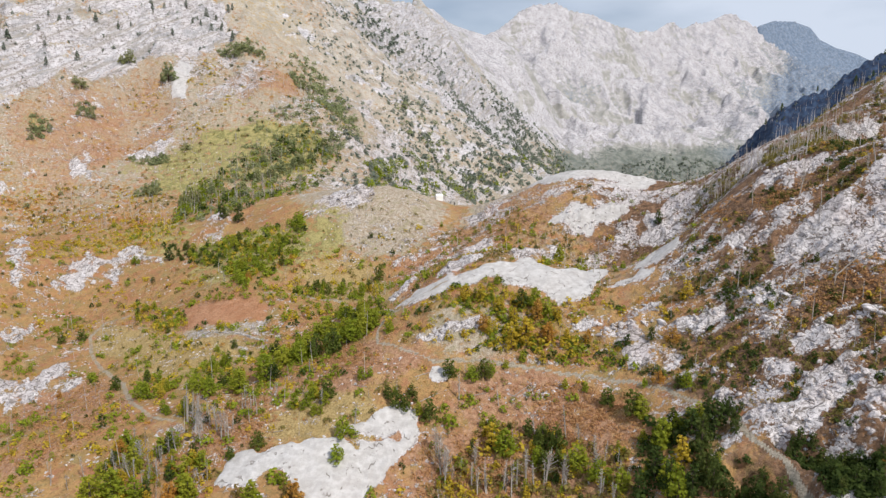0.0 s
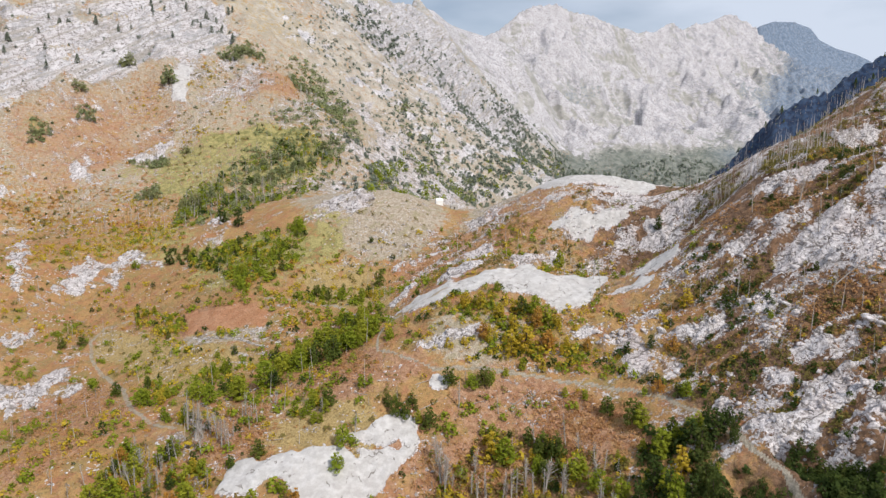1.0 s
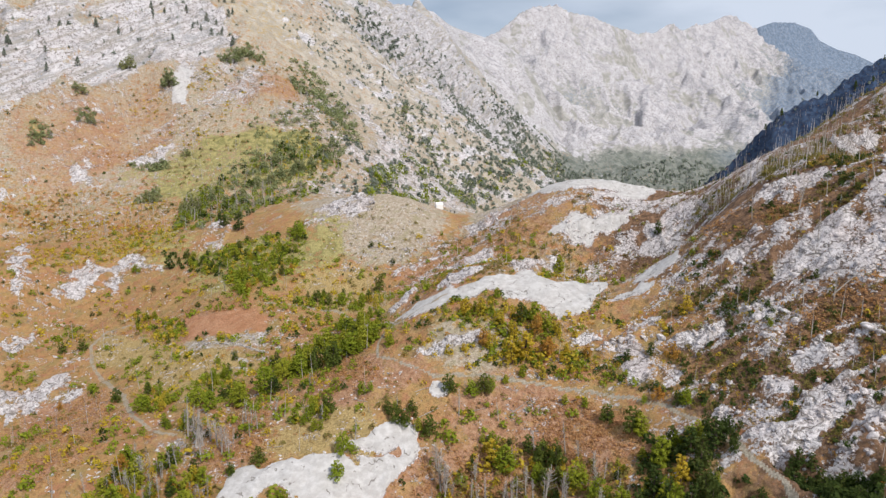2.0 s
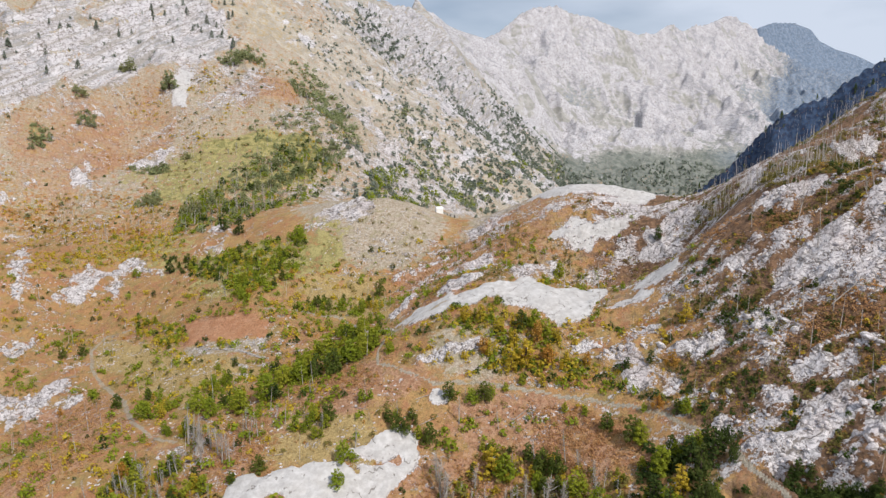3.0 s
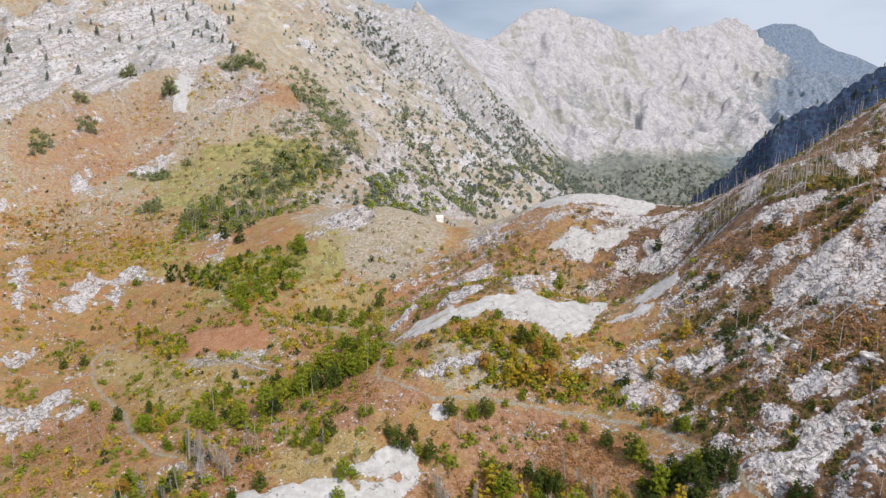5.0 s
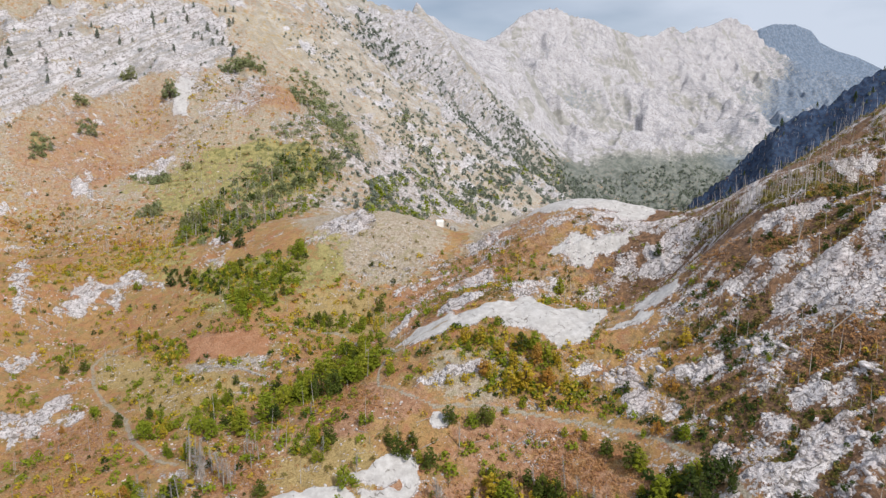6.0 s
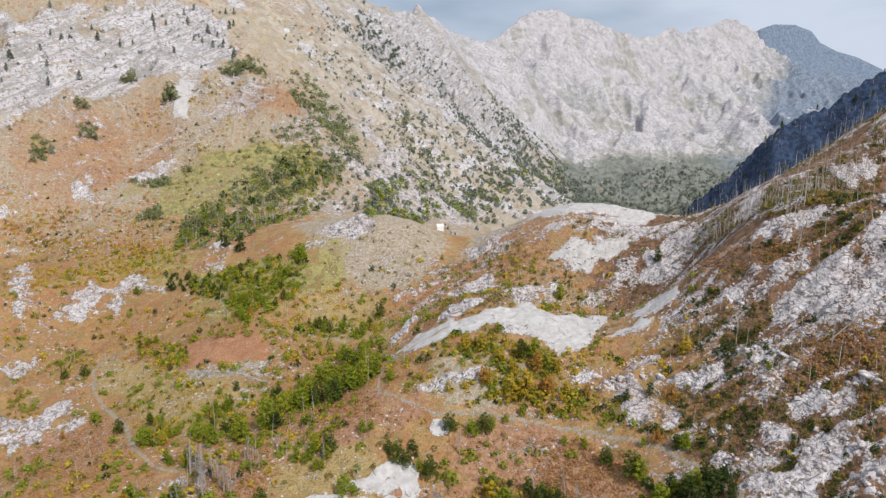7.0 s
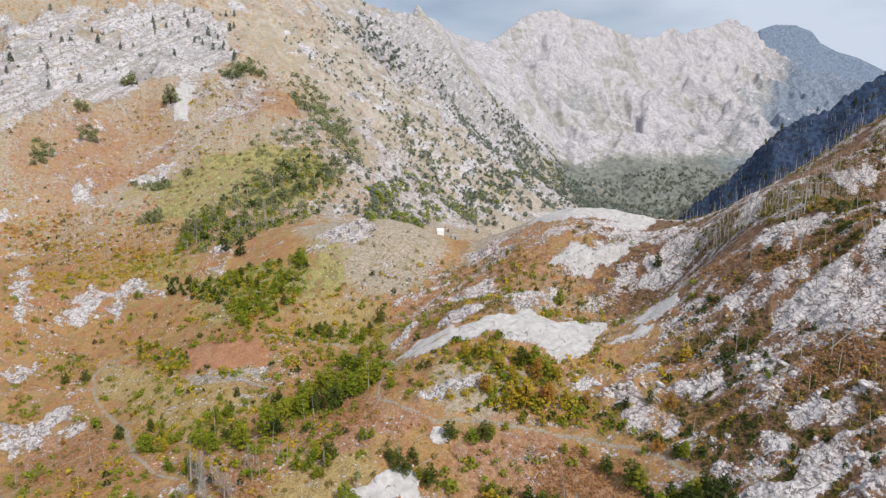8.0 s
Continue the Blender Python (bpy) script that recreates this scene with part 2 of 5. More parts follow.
# bedded cliffs: outlines in plan
CLIFFS_A = [(-390, 621), (-375, 648), (-353, 678), (-328, 708), (-281, 732), (-251, 764), (-235, 797), (-249, 836), (-285, 798), (-317, 753), (-346, 726), (-357, 701), (-366, 708), (-390, 681), (-405, 670), (-413, 664)]
CLIFFS_B = [(-153, 1066), (-71, 1419), (-4, 1337), (76, 1258), (161, 1286), (104, 1119), (14, 1105), (-69, 1048)]
CLIFFS_C = [(-418, 676), (-415, 689), (-404, 710), (-386, 730), (-367, 724), (-355, 748), (-328, 767), (-315, 782), (-297, 836), (-307, 848), (-381, 782), (-422, 747), (-422, 736), (-432, 702)]
CLIFFS_D = [(-396, 640), (-355, 698), (-323, 719), (-282, 757), (-244, 800), (-232, 835), (-250, 880), (-300, 850), (-439, 718)]
CLIFFS = [CLIFFS_A, CLIFFS_B, CLIFFS_C, CLIFFS_D]
# thin pale turf: outlines in plan
PALE_A = [(41, 768), (80, 853), (109, 919), (51, 417), (36, 417), (21, 414)]
PALE_B = [(-262, 679), (-270, 734), (-258, 739), (-254, 714), (-249, 681)]
PALE_C = [(-85, 425), (-68, 456), (-62, 574), (-12, 616), (-3, 425), (-15, 410), (-27, 398), (-60, 395), (-67, 400), (-63, 416)]
PALE_D = [(-95, 726), (-53, 779), (-20, 743), (-42, 616), (-78, 671)]
PALE_E = [(-110, 554), (-95, 607), (-71, 571), (-67, 448), (-79, 435)]
PALE_F = [(-18, 258), (-5, 256), (20, 249), (16, 245), (-5, 247)]
PALE = [PALE_A, PALE_B, PALE_C, PALE_D, PALE_E, PALE_F]
# bare red earth: outlines in plan
EARTH_A = [(-136, 358), (-118, 349), (-93, 340), (-86, 328), (-85, 321), (-104, 324), (-127, 335)]
EARTH = [EARTH_A]
# stony terrace: outlines in plan
TERRACE_A = [(-126, 331), (-103, 321), (-84, 319), (-81, 311), (-100, 312), (-121, 320)]
TERRACE = [TERRACE_A]
# red-brown bracken: outlines in plan
RUST_A = [(-137, 358), (-93, 340), (-85, 321), (-128, 336)]
RUST_B = [(-23, 296), (-20, 376), (5, 403), (26, 417), (49, 409), (68, 387), (54, 376), (19, 307), (4, 288), (-13, 285)]
RUST_C = [(3, 233), (15, 237), (33, 234), (52, 222), (61, 206), (62, 199), (51, 199), (38, 206), (31, 215), (22, 220), (9, 223)]
RUST_D = [(-180, 264), (-187, 296), (-174, 301), (-173, 320), (-156, 312), (-123, 267), (-130, 245), (-155, 249)]
RUST_E = [(-394, 633), (-341, 679), (-289, 727), (-257, 680), (-250, 629), (-288, 591), (-299, 555), (-345, 543)]
RUST_F = [(118, 217), (127, 214), (136, 210), (130, 199), (118, 206), (108, 213)]
RUST_G = [(107, 275), (125, 258), (129, 250), (115, 255), (104, 261)]
RUST_H = [(-80, 245), (-67, 253), (-60, 222), (-72, 217), (-83, 222)]
RUST_I = [(-56, 271), (-27, 258), (-13, 246), (-30, 242), (-53, 256)]
RUST_J = [(-162, 240), (-134, 243), (-126, 228), (-149, 219)]
RUST_K = [(-12, 214), (22, 217), (38, 205), (33, 192), (-8, 199)]
RUST_L = [(-301, 621), (-304, 705), (-254, 672), (-251, 620)]
RUST_M = [(421, 761), (231, 373), (219, 351), (174, 342)]
RUST_N = [(-222, 730), (-156, 778), (-130, 699), (-192, 679)]
RUST = [RUST_A, RUST_B, RUST_C, RUST_D, RUST_E, RUST_F, RUST_G, RUST_H, RUST_I, RUST_J, RUST_K, RUST_L, RUST_M, RUST_N]
# green scrub turf: outlines in plan
MEADOW_A = [(-263, 594), (-231, 619), (-188, 645), (-125, 637), (-97, 622), (-103, 568), (-137, 538), (-207, 549), (-249, 564)]
MEADOW_B = [(-177, 433), (-141, 426), (-127, 426), (-96, 410), (-87, 438), (-67, 422), (-67, 403), (-90, 358), (-118, 372), (-154, 410)]
MEADOW_C = [(-264, 444), (-236, 493), (-181, 487), (-177, 445), (-228, 444)]
MEADOW_D = [(-374, 631), (-342, 635), (-335, 600), (-359, 602)]
MEADOW = [MEADOW_A, MEADOW_B, MEADOW_C, MEADOW_D]
# dry grass: outlines in plan
STRAW_A = [(-202, 387), (-128, 336), (-80, 305), (-85, 283), (-114, 277), (-156, 316)]
STRAW_B = [(-76, 378), (-33, 385), (-24, 313), (-63, 337)]
STRAW_C = [(-73, 251), (-33, 238), (-27, 218), (-64, 217)]
STRAW_D = [(-1, 264), (19, 261), (20, 249), (-3, 256)]
STRAW_E = [(-260, 864), (-236, 960), (-195, 939), (-164, 922), (-118, 900), (-124, 842), (-154, 862), (-178, 852), (-214, 809), (-239, 835)]
STRAW = [STRAW_A, STRAW_B, STRAW_C, STRAW_D, STRAW_E]
# dark heath of the east slope: outlines in plan
HEATH_A = [(116, 270), (129, 258), (137, 256), (137, 249), (127, 249), (115, 258), (99, 264), (100, 271)]
HEATH_B = [(120, 213), (125, 214), (136, 209), (132, 203), (124, 206), (119, 209)]
HEATH_C = [(186, 337), (215, 342), (205, 325), (150, 258), (140, 262)]
HEATH_D = [(91, 213), (108, 200), (103, 197), (95, 205)]
HEATH = [HEATH_A, HEATH_B, HEATH_C, HEATH_D]
# scrubby hollows added by the road to hold shade: outlines in plan
SHADY_A = [(89, 174), (98, 169), (107, 158), (103, 151), (96, 159), (91, 165)]
SHADY_B = [(78, 176), (87, 164), (88, 156), (74, 162)]
SHADY = [SHADY_A, SHADY_B]
ROAD = [(89.1, 153.2), (88.3, 159.8), (87.5, 167.0), (84.9, 174.2), (82.2, 182.0), (80.9, 188.6), (79.9, 195.8), (77.1, 200.6), (71.2, 211.4), (63.0, 221.0), (51.6, 228.8), (35.1, 236.0), (24.4, 239.0)]
LANE = [(24.4, 239.0), (13.5, 241.4), (-2.9, 243.2), (-13.5, 249.8), (-25.4, 260.0), (-26.2, 269.0), (-24.0, 276.2), (-18.6, 281.6), (-10.4, 282.8), (1.4, 285.2)]
PATH_WEST = [(-19.7, 281.6), (-31.2, 301.4), (-51.0, 332.6), (-72.0, 341.0), (-89.9, 344.6)]
PATH_LOOP = [(-97.2, 239.6), (-107.9, 245.6), (-123.5, 262.4), (-142.2, 296.0), (-168.2, 326.6), (-178.2, 339.8), (-188.5, 359.6), (-187.8, 374.6), (-174.5, 377.0)]
PATH_BANK = [(-119.2, 323.6), (-101.5, 315.2), (-80.4, 305.0)]
# places of the trees that stand out: x, y, height
DARK_TREES = [(-60.8, 215.6, 6.9), (-68.9, 212.0, 5.0), (-16.2, 226.4, 7.2), (-13.1, 225.8, 6.8), (-4.6, 222.8, 9.3), (-143.0, 290.6, 7.8), (-201.8, 356.0, 6.6), (-191.2, 356.0, 7.4), (-93.6, 301.4, 5.0), (-51.3, 271.4, 11.4), (-43.7, 267.2, 12.3), (-64.5, 346.4, 7.2), (-57.6, 342.8, 7.2), (-33.8, 361.4, 10.6), (2.2, 236.6, 8.3), (14.8, 235.4, 8.3), (-40.9, 235.4, 7.9), (31.8, 209.6, 9.6), (35.8, 206.6, 10.4), (59.7, 207.8, 10.1), (53.6, 215.6, 7.2)]
DARK_TREES_ROADSIDE = [(71.6, 182.0, 12.2), (77.1, 186.8, 10.9), (71.2, 189.2, 9.5), (59.3, 182.0, 10.7), (79.0, 161.6, 10.1), (81.6, 156.8, 9.2), (74.1, 209.6, 6.1), (72.6, 234.8, 5.9), (64.8, 236.0, 5.5), (30.1, 261.2, 8.7), (121.6, 222.8, 4.1), (112.5, 360.8, 8.5), (96.1, 170.6, 6.0), (-171.6, 429.8, 10.8), (-133.1, 449.6, 14.3), (-146.4, 461.6, 9.7), (67.8, 194.6, 8.1), (60.8, 174.2, 11.7), (64.9, 168.8, 10.6), (53.6, 177.8, 8.9), (95.7, 158.6, 5.3)]
GREEN_TREES = [(-32.9, 216.2, 9.0), (-121.0, 266.0, 8.9), (-90.6, 257.0, 9.7), (-97.3, 263.6, 8.8), (-78.6, 257.6, 10.8), (-70.3, 264.2, 12.2), (-65.2, 271.4, 11.4), (-58.3, 272.0, 10.2), (-37.4, 271.4, 11.4), (-32.9, 272.0, 11.4), (-28.6, 275.0, 9.2), (-50.8, 341.6, 8.0), (-40.3, 336.8, 7.9), (22.3, 237.8, 4.0), (41.7, 227.0, 4.2), (47.8, 224.0, 4.1), (-29.3, 240.2, 6.0), (20.1, 210.2, 9.7), (40.4, 197.6, 9.9), (45.6, 190.4, 8.0)]
GREEN_TREES_SLOPE = [(-111.3, 204.2, 10.3), (-95.6, 201.2, 10.1), (-77.3, 197.0, 9.9), (-56.6, 191.0, 9.6), (61.7, 205.4, 8.6), (63.5, 191.0, 10.4), (61.9, 170.6, 11.4), (38.8, 256.4, 8.6), (35.1, 261.2, 8.7), (60.0, 353.0, 10.3), (-88.7, 420.2, 10.5), (-195.2, 434.6, 6.5), (-126.1, 415.4, 9.7), (28.5, 239.6, 5.0), (21.9, 275.0, 5.1), (-103.8, 203.6, 11.9), (50.2, 182.6, 8.4), (-100.8, 299.6, 4.5), (-50.7, 288.8, 10.9), (-55.8, 276.8, 10.4), (-29.7, 275.0, 8.1), (-20.9, 264.8, 5.5), (-8.4, 224.0, 5.6), (-46.4, 237.8, 7.6), (76.3, 208.4, 6.1)]
LIME_TREES = [(-33.8, 207.8, 7.3), (10.2, 234.8, 7.1), (105.9, 218.6, 3.7), (-26.3, 240.8, 4.4), (17.2, 236.6, 5.5), (65.6, 216.8, 3.6), (-16.6, 231.8, 3.9), (73.9, 195.8, 4.1)]
OCHRE_TREES = [(-112.0, 263.6, 7.7), (15.8, 212.6, 10.7), (65.9, 180.8, 10.6), (26.7, 252.8, 8.5), (30.2, 245.6, 12.3), (14.6, 266.0, 8.9), (9.1, 267.8, 7.8), (45.1, 245.0, 5.1), (7.6, 250.4, 3.8), (1.3, 250.4, 3.1), (35.4, 237.8, 5.6), (-63.6, 318.2, 6.7), (-32.4, 327.2, 8.2), (86.8, 242.0, 8.1), (21.8, 258.8, 8.7), (24.9, 244.4, 9.2)]
RUSSET_TREES = [(69.7, 215.6, 5.4), (78.3, 229.4, 6.7), (52.3, 243.2, 6.1), (35.4, 254.6, 9.6), (-83.6, 197.6, 9.1), (-44.5, 192.8, 8.9), (38.5, 246.2, 8.2), (15.0, 252.2, 7.4), (-173.6, 300.2, 4.5), (-103.2, 362.0, 5.5), (-85.3, 384.2, 4.5), (-41.8, 305.0, 5.1)]
DEAD_TREES = [(-90.8, 239.0, 14.4), (-84.5, 236.0, 12.2), (-74.3, 225.2, 10.4), (-81.9, 221.6, 11.5), (-90.0, 221.0, 10.2), (-99.7, 215.6, 10.8), (-71.7, 240.8, 10.1), (-67.7, 230.6, 8.7), (-61.4, 242.6, 10.1), (-51.2, 256.4, 7.5), (5.5, 228.8, 12.6), (0.4, 202.4, 17.8), (-2.2, 212.6, 12.5), (10.6, 200.0, 12.0), (20.8, 197.0, 13.5), (25.7, 200.0, 10.4), (31.3, 198.2, 10.3), (18.9, 225.8, 8.5), (-29.5, 220.4, 8.9), (-96.8, 249.8, 11.5), (-90.2, 242.0, 12.1)]
DEAD_TREES_SLOPE = [(103.1, 254.0, 8.5), (126.9, 247.4, 10.4), (128.1, 235.4, 10.8), (147.5, 239.0, 10.0), (144.9, 238.4, 9.0), (131.7, 241.4, 8.1), (130.2, 367.4, 7.7), (64.8, 284.0, 10.7), (61.8, 281.0, 9.4), (147.0, 345.8, 7.2), (3.2, 237.8, 8.0), (8.2, 236.6, 6.9), (-9.3, 222.2, 5.6), (-128.7, 213.2, 8.9), (-117.7, 213.8, 8.9), (-110.0, 213.2, 8.0), (-121.5, 210.2, 7.9), (36.2, 192.2, 8.0), (45.2, 184.4, 6.9), (52.5, 185.6, 6.2)]
DARK_TREES_BANK = [(76.0, 163.4, 8.5), (79.5, 165.2, 9.1), (81.1, 183.2, 6.9), (81.9, 189.2, 6.6), (82.2, 167.0, 7.0), (81.3, 159.8, 7.0), (83.5, 157.4, 6.3), (69.1, 165.8, 11.1), (69.5, 171.8, 10.1), (72.1, 163.4, 8.2), (80.2, 180.8, 5.3), (78.5, 160.4, 7.4), (84.8, 158.0, 4.6), (91.6, 164.0, 3.4), (98.0, 158.0, 3.7), (77.5, 166.4, 5.6), (80.6, 189.8, 6.4), (89.0, 168.8, 3.1), (93.8, 157.4, 3.3), (77.3, 194.0, 7.3), (98.1, 163.4, 5.5), (102.5, 161.6, 4.9), (93.8, 165.8, 4.7)]
HILL_BUSHES = [(-222.3, 763.5, 14.1), (-230.9, 762.6, 11.5), (-215.0, 770.2, 12.9), (-205.8, 769.3, 9.7), (-323.4, 643.4, 8.6), (-329.6, 640.4, 6.4), (-318.7, 644.0, 6.5), (-353.5, 609.2, 8.2), (-346.6, 605.0, 7.1), (-350.6, 599.0, 7.0), (-321.2, 714.9, 10.8), (-339.7, 669.2, 11.2), (-345.7, 671.0, 9.0), (-159.2, 760.7, 11.5), (-144.8, 747.6, 11.3), (-223.1, 610.4, 8.2), (-104.7, 622.4, 10.4), (-99.2, 636.2, 10.6), (-321.5, 536.0, 4.5), (-302.7, 551.0, 4.6)]
HILL_TREES = [(-233.5, 548.6, 10.1), (-225.0, 543.8, 9.1), (-189.5, 524.0, 12.3), (-194.4, 519.8, 11.3), (-186.8, 528.8, 11.5), (-269.4, 700.9, 21.1), (-313.6, 716.7, 15.6), (-124.3, 582.8, 10.7), (-132.5, 576.8, 10.6), (-140.1, 569.6, 10.5), (-149.7, 561.8, 10.3), (-118.4, 588.8, 9.9), (-165.7, 530.6, 8.9), (-155.5, 540.8, 9.0), (-179.4, 539.6, 9.9), (-113.0, 599.0, 10.0), (-151.4, 588.2, 8.9), (-141.7, 597.8, 9.0)]
LOGS = [(122.7, 214.4, 9.0), (-1.8, 231.8, 8.7), (-9.9, 237.8, 7.0), (49.2, 261.2, 6.6), (23.5, 227.6, 7.6), (-26.9, 236.0, 6.9), (74.7, 223.4, 5.6), (-46.1, 242.0, 6.1), (9.0, 230.0, 6.7), (-19.2, 240.8, 5.0), (115.1, 228.2, 7.6), (-54.4, 223.4, 5.6)]
DEAD_TREES_CLUSTER = [(-95.5, 243.2, 12.2), (-91.8, 237.2, 12.9), (-88.1, 237.2, 13.9), (-84.5, 231.2, 11.6), (-82.1, 232.4, 10.7), (-78.2, 228.2, 9.5), (-75.3, 223.4, 10.3), (-72.1, 221.0, 9.2), (-72.8, 228.2, 8.6), (-86.9, 230.6, 11.6), (-91.0, 227.0, 9.5), (-71.4, 236.0, 9.9), (-68.5, 236.6, 10.9), (-65.9, 234.2, 8.8), (-92.1, 220.4, 9.2), (-93.6, 216.8, 8.2), (-95.9, 213.2, 8.9), (-101.7, 211.4, 8.8), (-0.7, 206.0, 15.5), (1.4, 204.2, 13.7), (9.0, 202.4, 10.2), (13.2, 200.0, 10.0), (18.4, 199.4, 10.8), (22.7, 199.4, 10.0), (27.7, 198.2, 9.1), (36.5, 194.0, 8.1)]
# stretches of scrub and wood: outlines in plan
COPSE_WEST = [(-135, 423), (-122, 427), (-100, 423), (-86, 428), (-83, 391), (-94, 368), (-106, 357), (-125, 396)]
COPSE_EDGE = [(-185, 452), (-161, 438), (-135, 411), (-131, 399), (-154, 416), (-175, 436)]
COPSE_HILL = [(-203, 510), (-200, 550), (-166, 557), (-152, 540), (-163, 517), (-185, 505)]
COPSE_MID = [(-76, 282), (-66, 295), (-57, 299), (-48, 310), (-34, 318), (-23, 283), (-29, 269), (-38, 268), (-51, 265)]
COPSE_LOOP = [(-139, 293), (-134, 299), (-117, 287), (-110, 268), (-122, 270)]
COPSE_LOW = [(-106, 247), (-99, 258), (-94, 238), (-101, 239)]
COPSE_STAND = [(-103, 277), (-101, 292), (-86, 292), (-79, 268), (-86, 261), (-98, 269)]
COPSE_BANK = [(-180, 394), (-137, 358), (-131, 340), (-138, 337), (-162, 359)]
COPSE_ROW = [(-73, 340), (-68, 360), (-31, 357), (-26, 335), (-52, 335)]
COPSE_SOUTH = [(10, 213), (16, 219), (22, 220), (32, 214), (38, 206), (33, 196), (26, 208)]
SLAB_FRONT = [(-66, 193), (-62, 198), (-47, 201), (-41, 192), (-52, 186)]
COPSE_BARE = [(-55, 226), (-57, 237), (-39, 237), (-38, 227)]
SLAB_TOP = [(-24, 228), (-20, 233), (-8, 231), (-3, 224), (-6, 227), (-14, 229)]
CREST_BELT = [(-183, 810), (-149, 832), (-96, 723), (-76, 694), (-86, 644), (-119, 692), (-158, 746)]
GULLY_HIGH = [(-134, 1177), (-107, 1177), (-58, 1127), (-87, 1039), (-114, 1069)]
GULLY_MID = [(-63, 919), (-34, 936), (10, 868), (49, 812), (20, 695), (-16, 790), (-46, 808)]
GULLY_FOOT = [(-73, 619), (-55, 648), (-41, 595), (-13, 615), (-45, 440)]
GULLY_EAST = [(50, 1157), (97, 1284), (161, 1303), (170, 1210), (111, 1025), (75, 1103)]
VALE_WOOD = [(38, 862), (121, 1117), (226, 1302), (286, 1284), (145, 918), (76, 810), (42, 796)]
WOOD_UPPER = [(-183, 589), (-167, 622), (-180, 654), (-153, 677), (-110, 748), (-84, 659), (-94, 603), (-124, 583), (-136, 551), (-163, 553)]
HIGH_CLUMP = [(-242, 764), (-237, 786), (-217, 800), (-194, 798), (-194, 770), (-219, 762)]
HILL_SCRUB_A = [(-365, 618), (-359, 629), (-344, 623), (-340, 605), (-352, 602)]
HILL_SCRUB_B = [(-337, 649), (-326, 662), (-318, 655), (-331, 645)]
HILL_SCRUB_C = [(-271, 602), (-243, 612), (-232, 594), (-259, 590)]
HILL_SCRUB_D = [(-252, 556), (-230, 564), (-218, 542), (-241, 541)]
HILL_SCRUB_E = [(-177, 788), (-144, 810), (-102, 737), (-98, 663), (-123, 688), (-157, 752)]
BARE_STAND = [(-222, 730), (-167, 741), (-140, 690), (-159, 654), (-211, 690)]
THICKET_WEST = [(-160, 440), (-122, 430), (-100, 426), (-84, 430), (-80, 391), (-92, 366), (-108, 355), (-128, 396), (-150, 415)]
THICKET_MID = [(-77, 263), (-78, 295), (-56, 299), (-34, 306), (-22, 282), (-28, 266), (-40, 258), (-66, 258)]
WOOD_SLOPE = [(-191, 483), (-202, 548), (-163, 605), (-115, 642), (-85, 609), (-100, 550), (-124, 502), (-136, 457)]
RIDGE_BUSHES = [(-206, 929), (-156, 1086), (-61, 1213), (78, 1286), (207, 1555), (218, 1250), (82, 869), (9, 712), (-46, 458), (-86, 656), (-150, 847)]
CLIFF_PINES = [(-403, 648), (-329, 714), (-222, 797), (-237, 883), (-436, 714)]
EAST_SLOPE = [(62, 252), (100, 262), (132, 266), (219, 351), (101, 148), (89, 155), (83, 188), (61, 228)]
EAST_RIDGE = [(121, 376), (148, 354), (167, 337), (231, 373), (214, 340), (131, 262), (129, 340)]
ROAD_THICKET = [(61, 205), (77, 194), (78, 179), (72, 162), (52, 177)]
OCHRE_THICKET = [(4, 271), (22, 273), (42, 257), (54, 243), (29, 238), (20, 243), (14, 257)]
WEST_SCRUB = [(-264, 444), (-236, 493), (-181, 487), (-168, 441), (-227, 441)]
LOW_WEST = [(-117, 205), (-117, 223), (-107, 233), (-76, 213), (-70, 196)]
LOW_MID = [(-8, 198), (14, 222), (39, 211), (56, 195), (52, 177)]
WEST_HILL = [(-391, 627), (-277, 724), (-159, 824), (-86, 656), (-110, 554), (-181, 477), (-317, 492)]
VALLEY = [(-286, 444), (-176, 423), (-73, 396), (-8, 410), (94, 363), (55, 235), (40, 213), (-14, 198), (-143, 208)]
SADDLE = [(-1, 410), (48, 405), (117, 384), (135, 373), (100, 262), (67, 262), (28, 288), (-6, 282)]
FOOT_WOOD = [(-52, 442), (-68, 586), (-27, 751), (24, 810), (172, 1215), (227, 1242), (66, 841), (-12, 612)]
WEST_LOW = [(-345, 543), (-278, 568), (-199, 538), (-166, 445), (-216, 448), (-274, 423)]
SHADY_BANK = [(92, 173), (107, 158), (101, 148), (89, 154), (86, 165)]
MOUND = [(-75, 406), (-62, 441), (-45, 444), (-9, 436), (-6, 413), (-27, 398), (-60, 395)]
RIDGE_FRONT = [(-206, 929), (-143, 1122), (-38, 1078), (-15, 792), (-66, 613), (-106, 722), (-165, 857)]
GREEN_BELT = [(-148, 343), (-137, 361), (-89, 354), (-71, 350), (-23, 292), (-22, 274), (-55, 293), (-80, 305), (-122, 321)]
LOW_BELT = [(-128, 266), (-113, 294), (-80, 305), (-44, 282), (-31, 252), (-44, 232), (-73, 242), (-97, 234)]
ROAD_EDGE = [(-5, 244), (24, 249), (57, 244), (84, 213), (79, 199), (56, 222), (23, 237)]
MID_BUSHES = [(-19, 276), (4, 283), (18, 280), (43, 262), (68, 258), (90, 232), (62, 232), (24, 244), (-14, 257)]
FAR_WOOD = [(140, 900), (330, 820), (420, 1000), (640, 1350), (760, 1600), (480, 1520), (330, 1420), (180, 1150)]
EAST_CREST = [(120, 375), (180, 365), (260, 375), (310, 440), (220, 425), (140, 425)]
SPUR_WOOD = [(262, 880), (290, 770), (420, 690), (640, 670), (640, 770), (440, 830), (320, 890)]
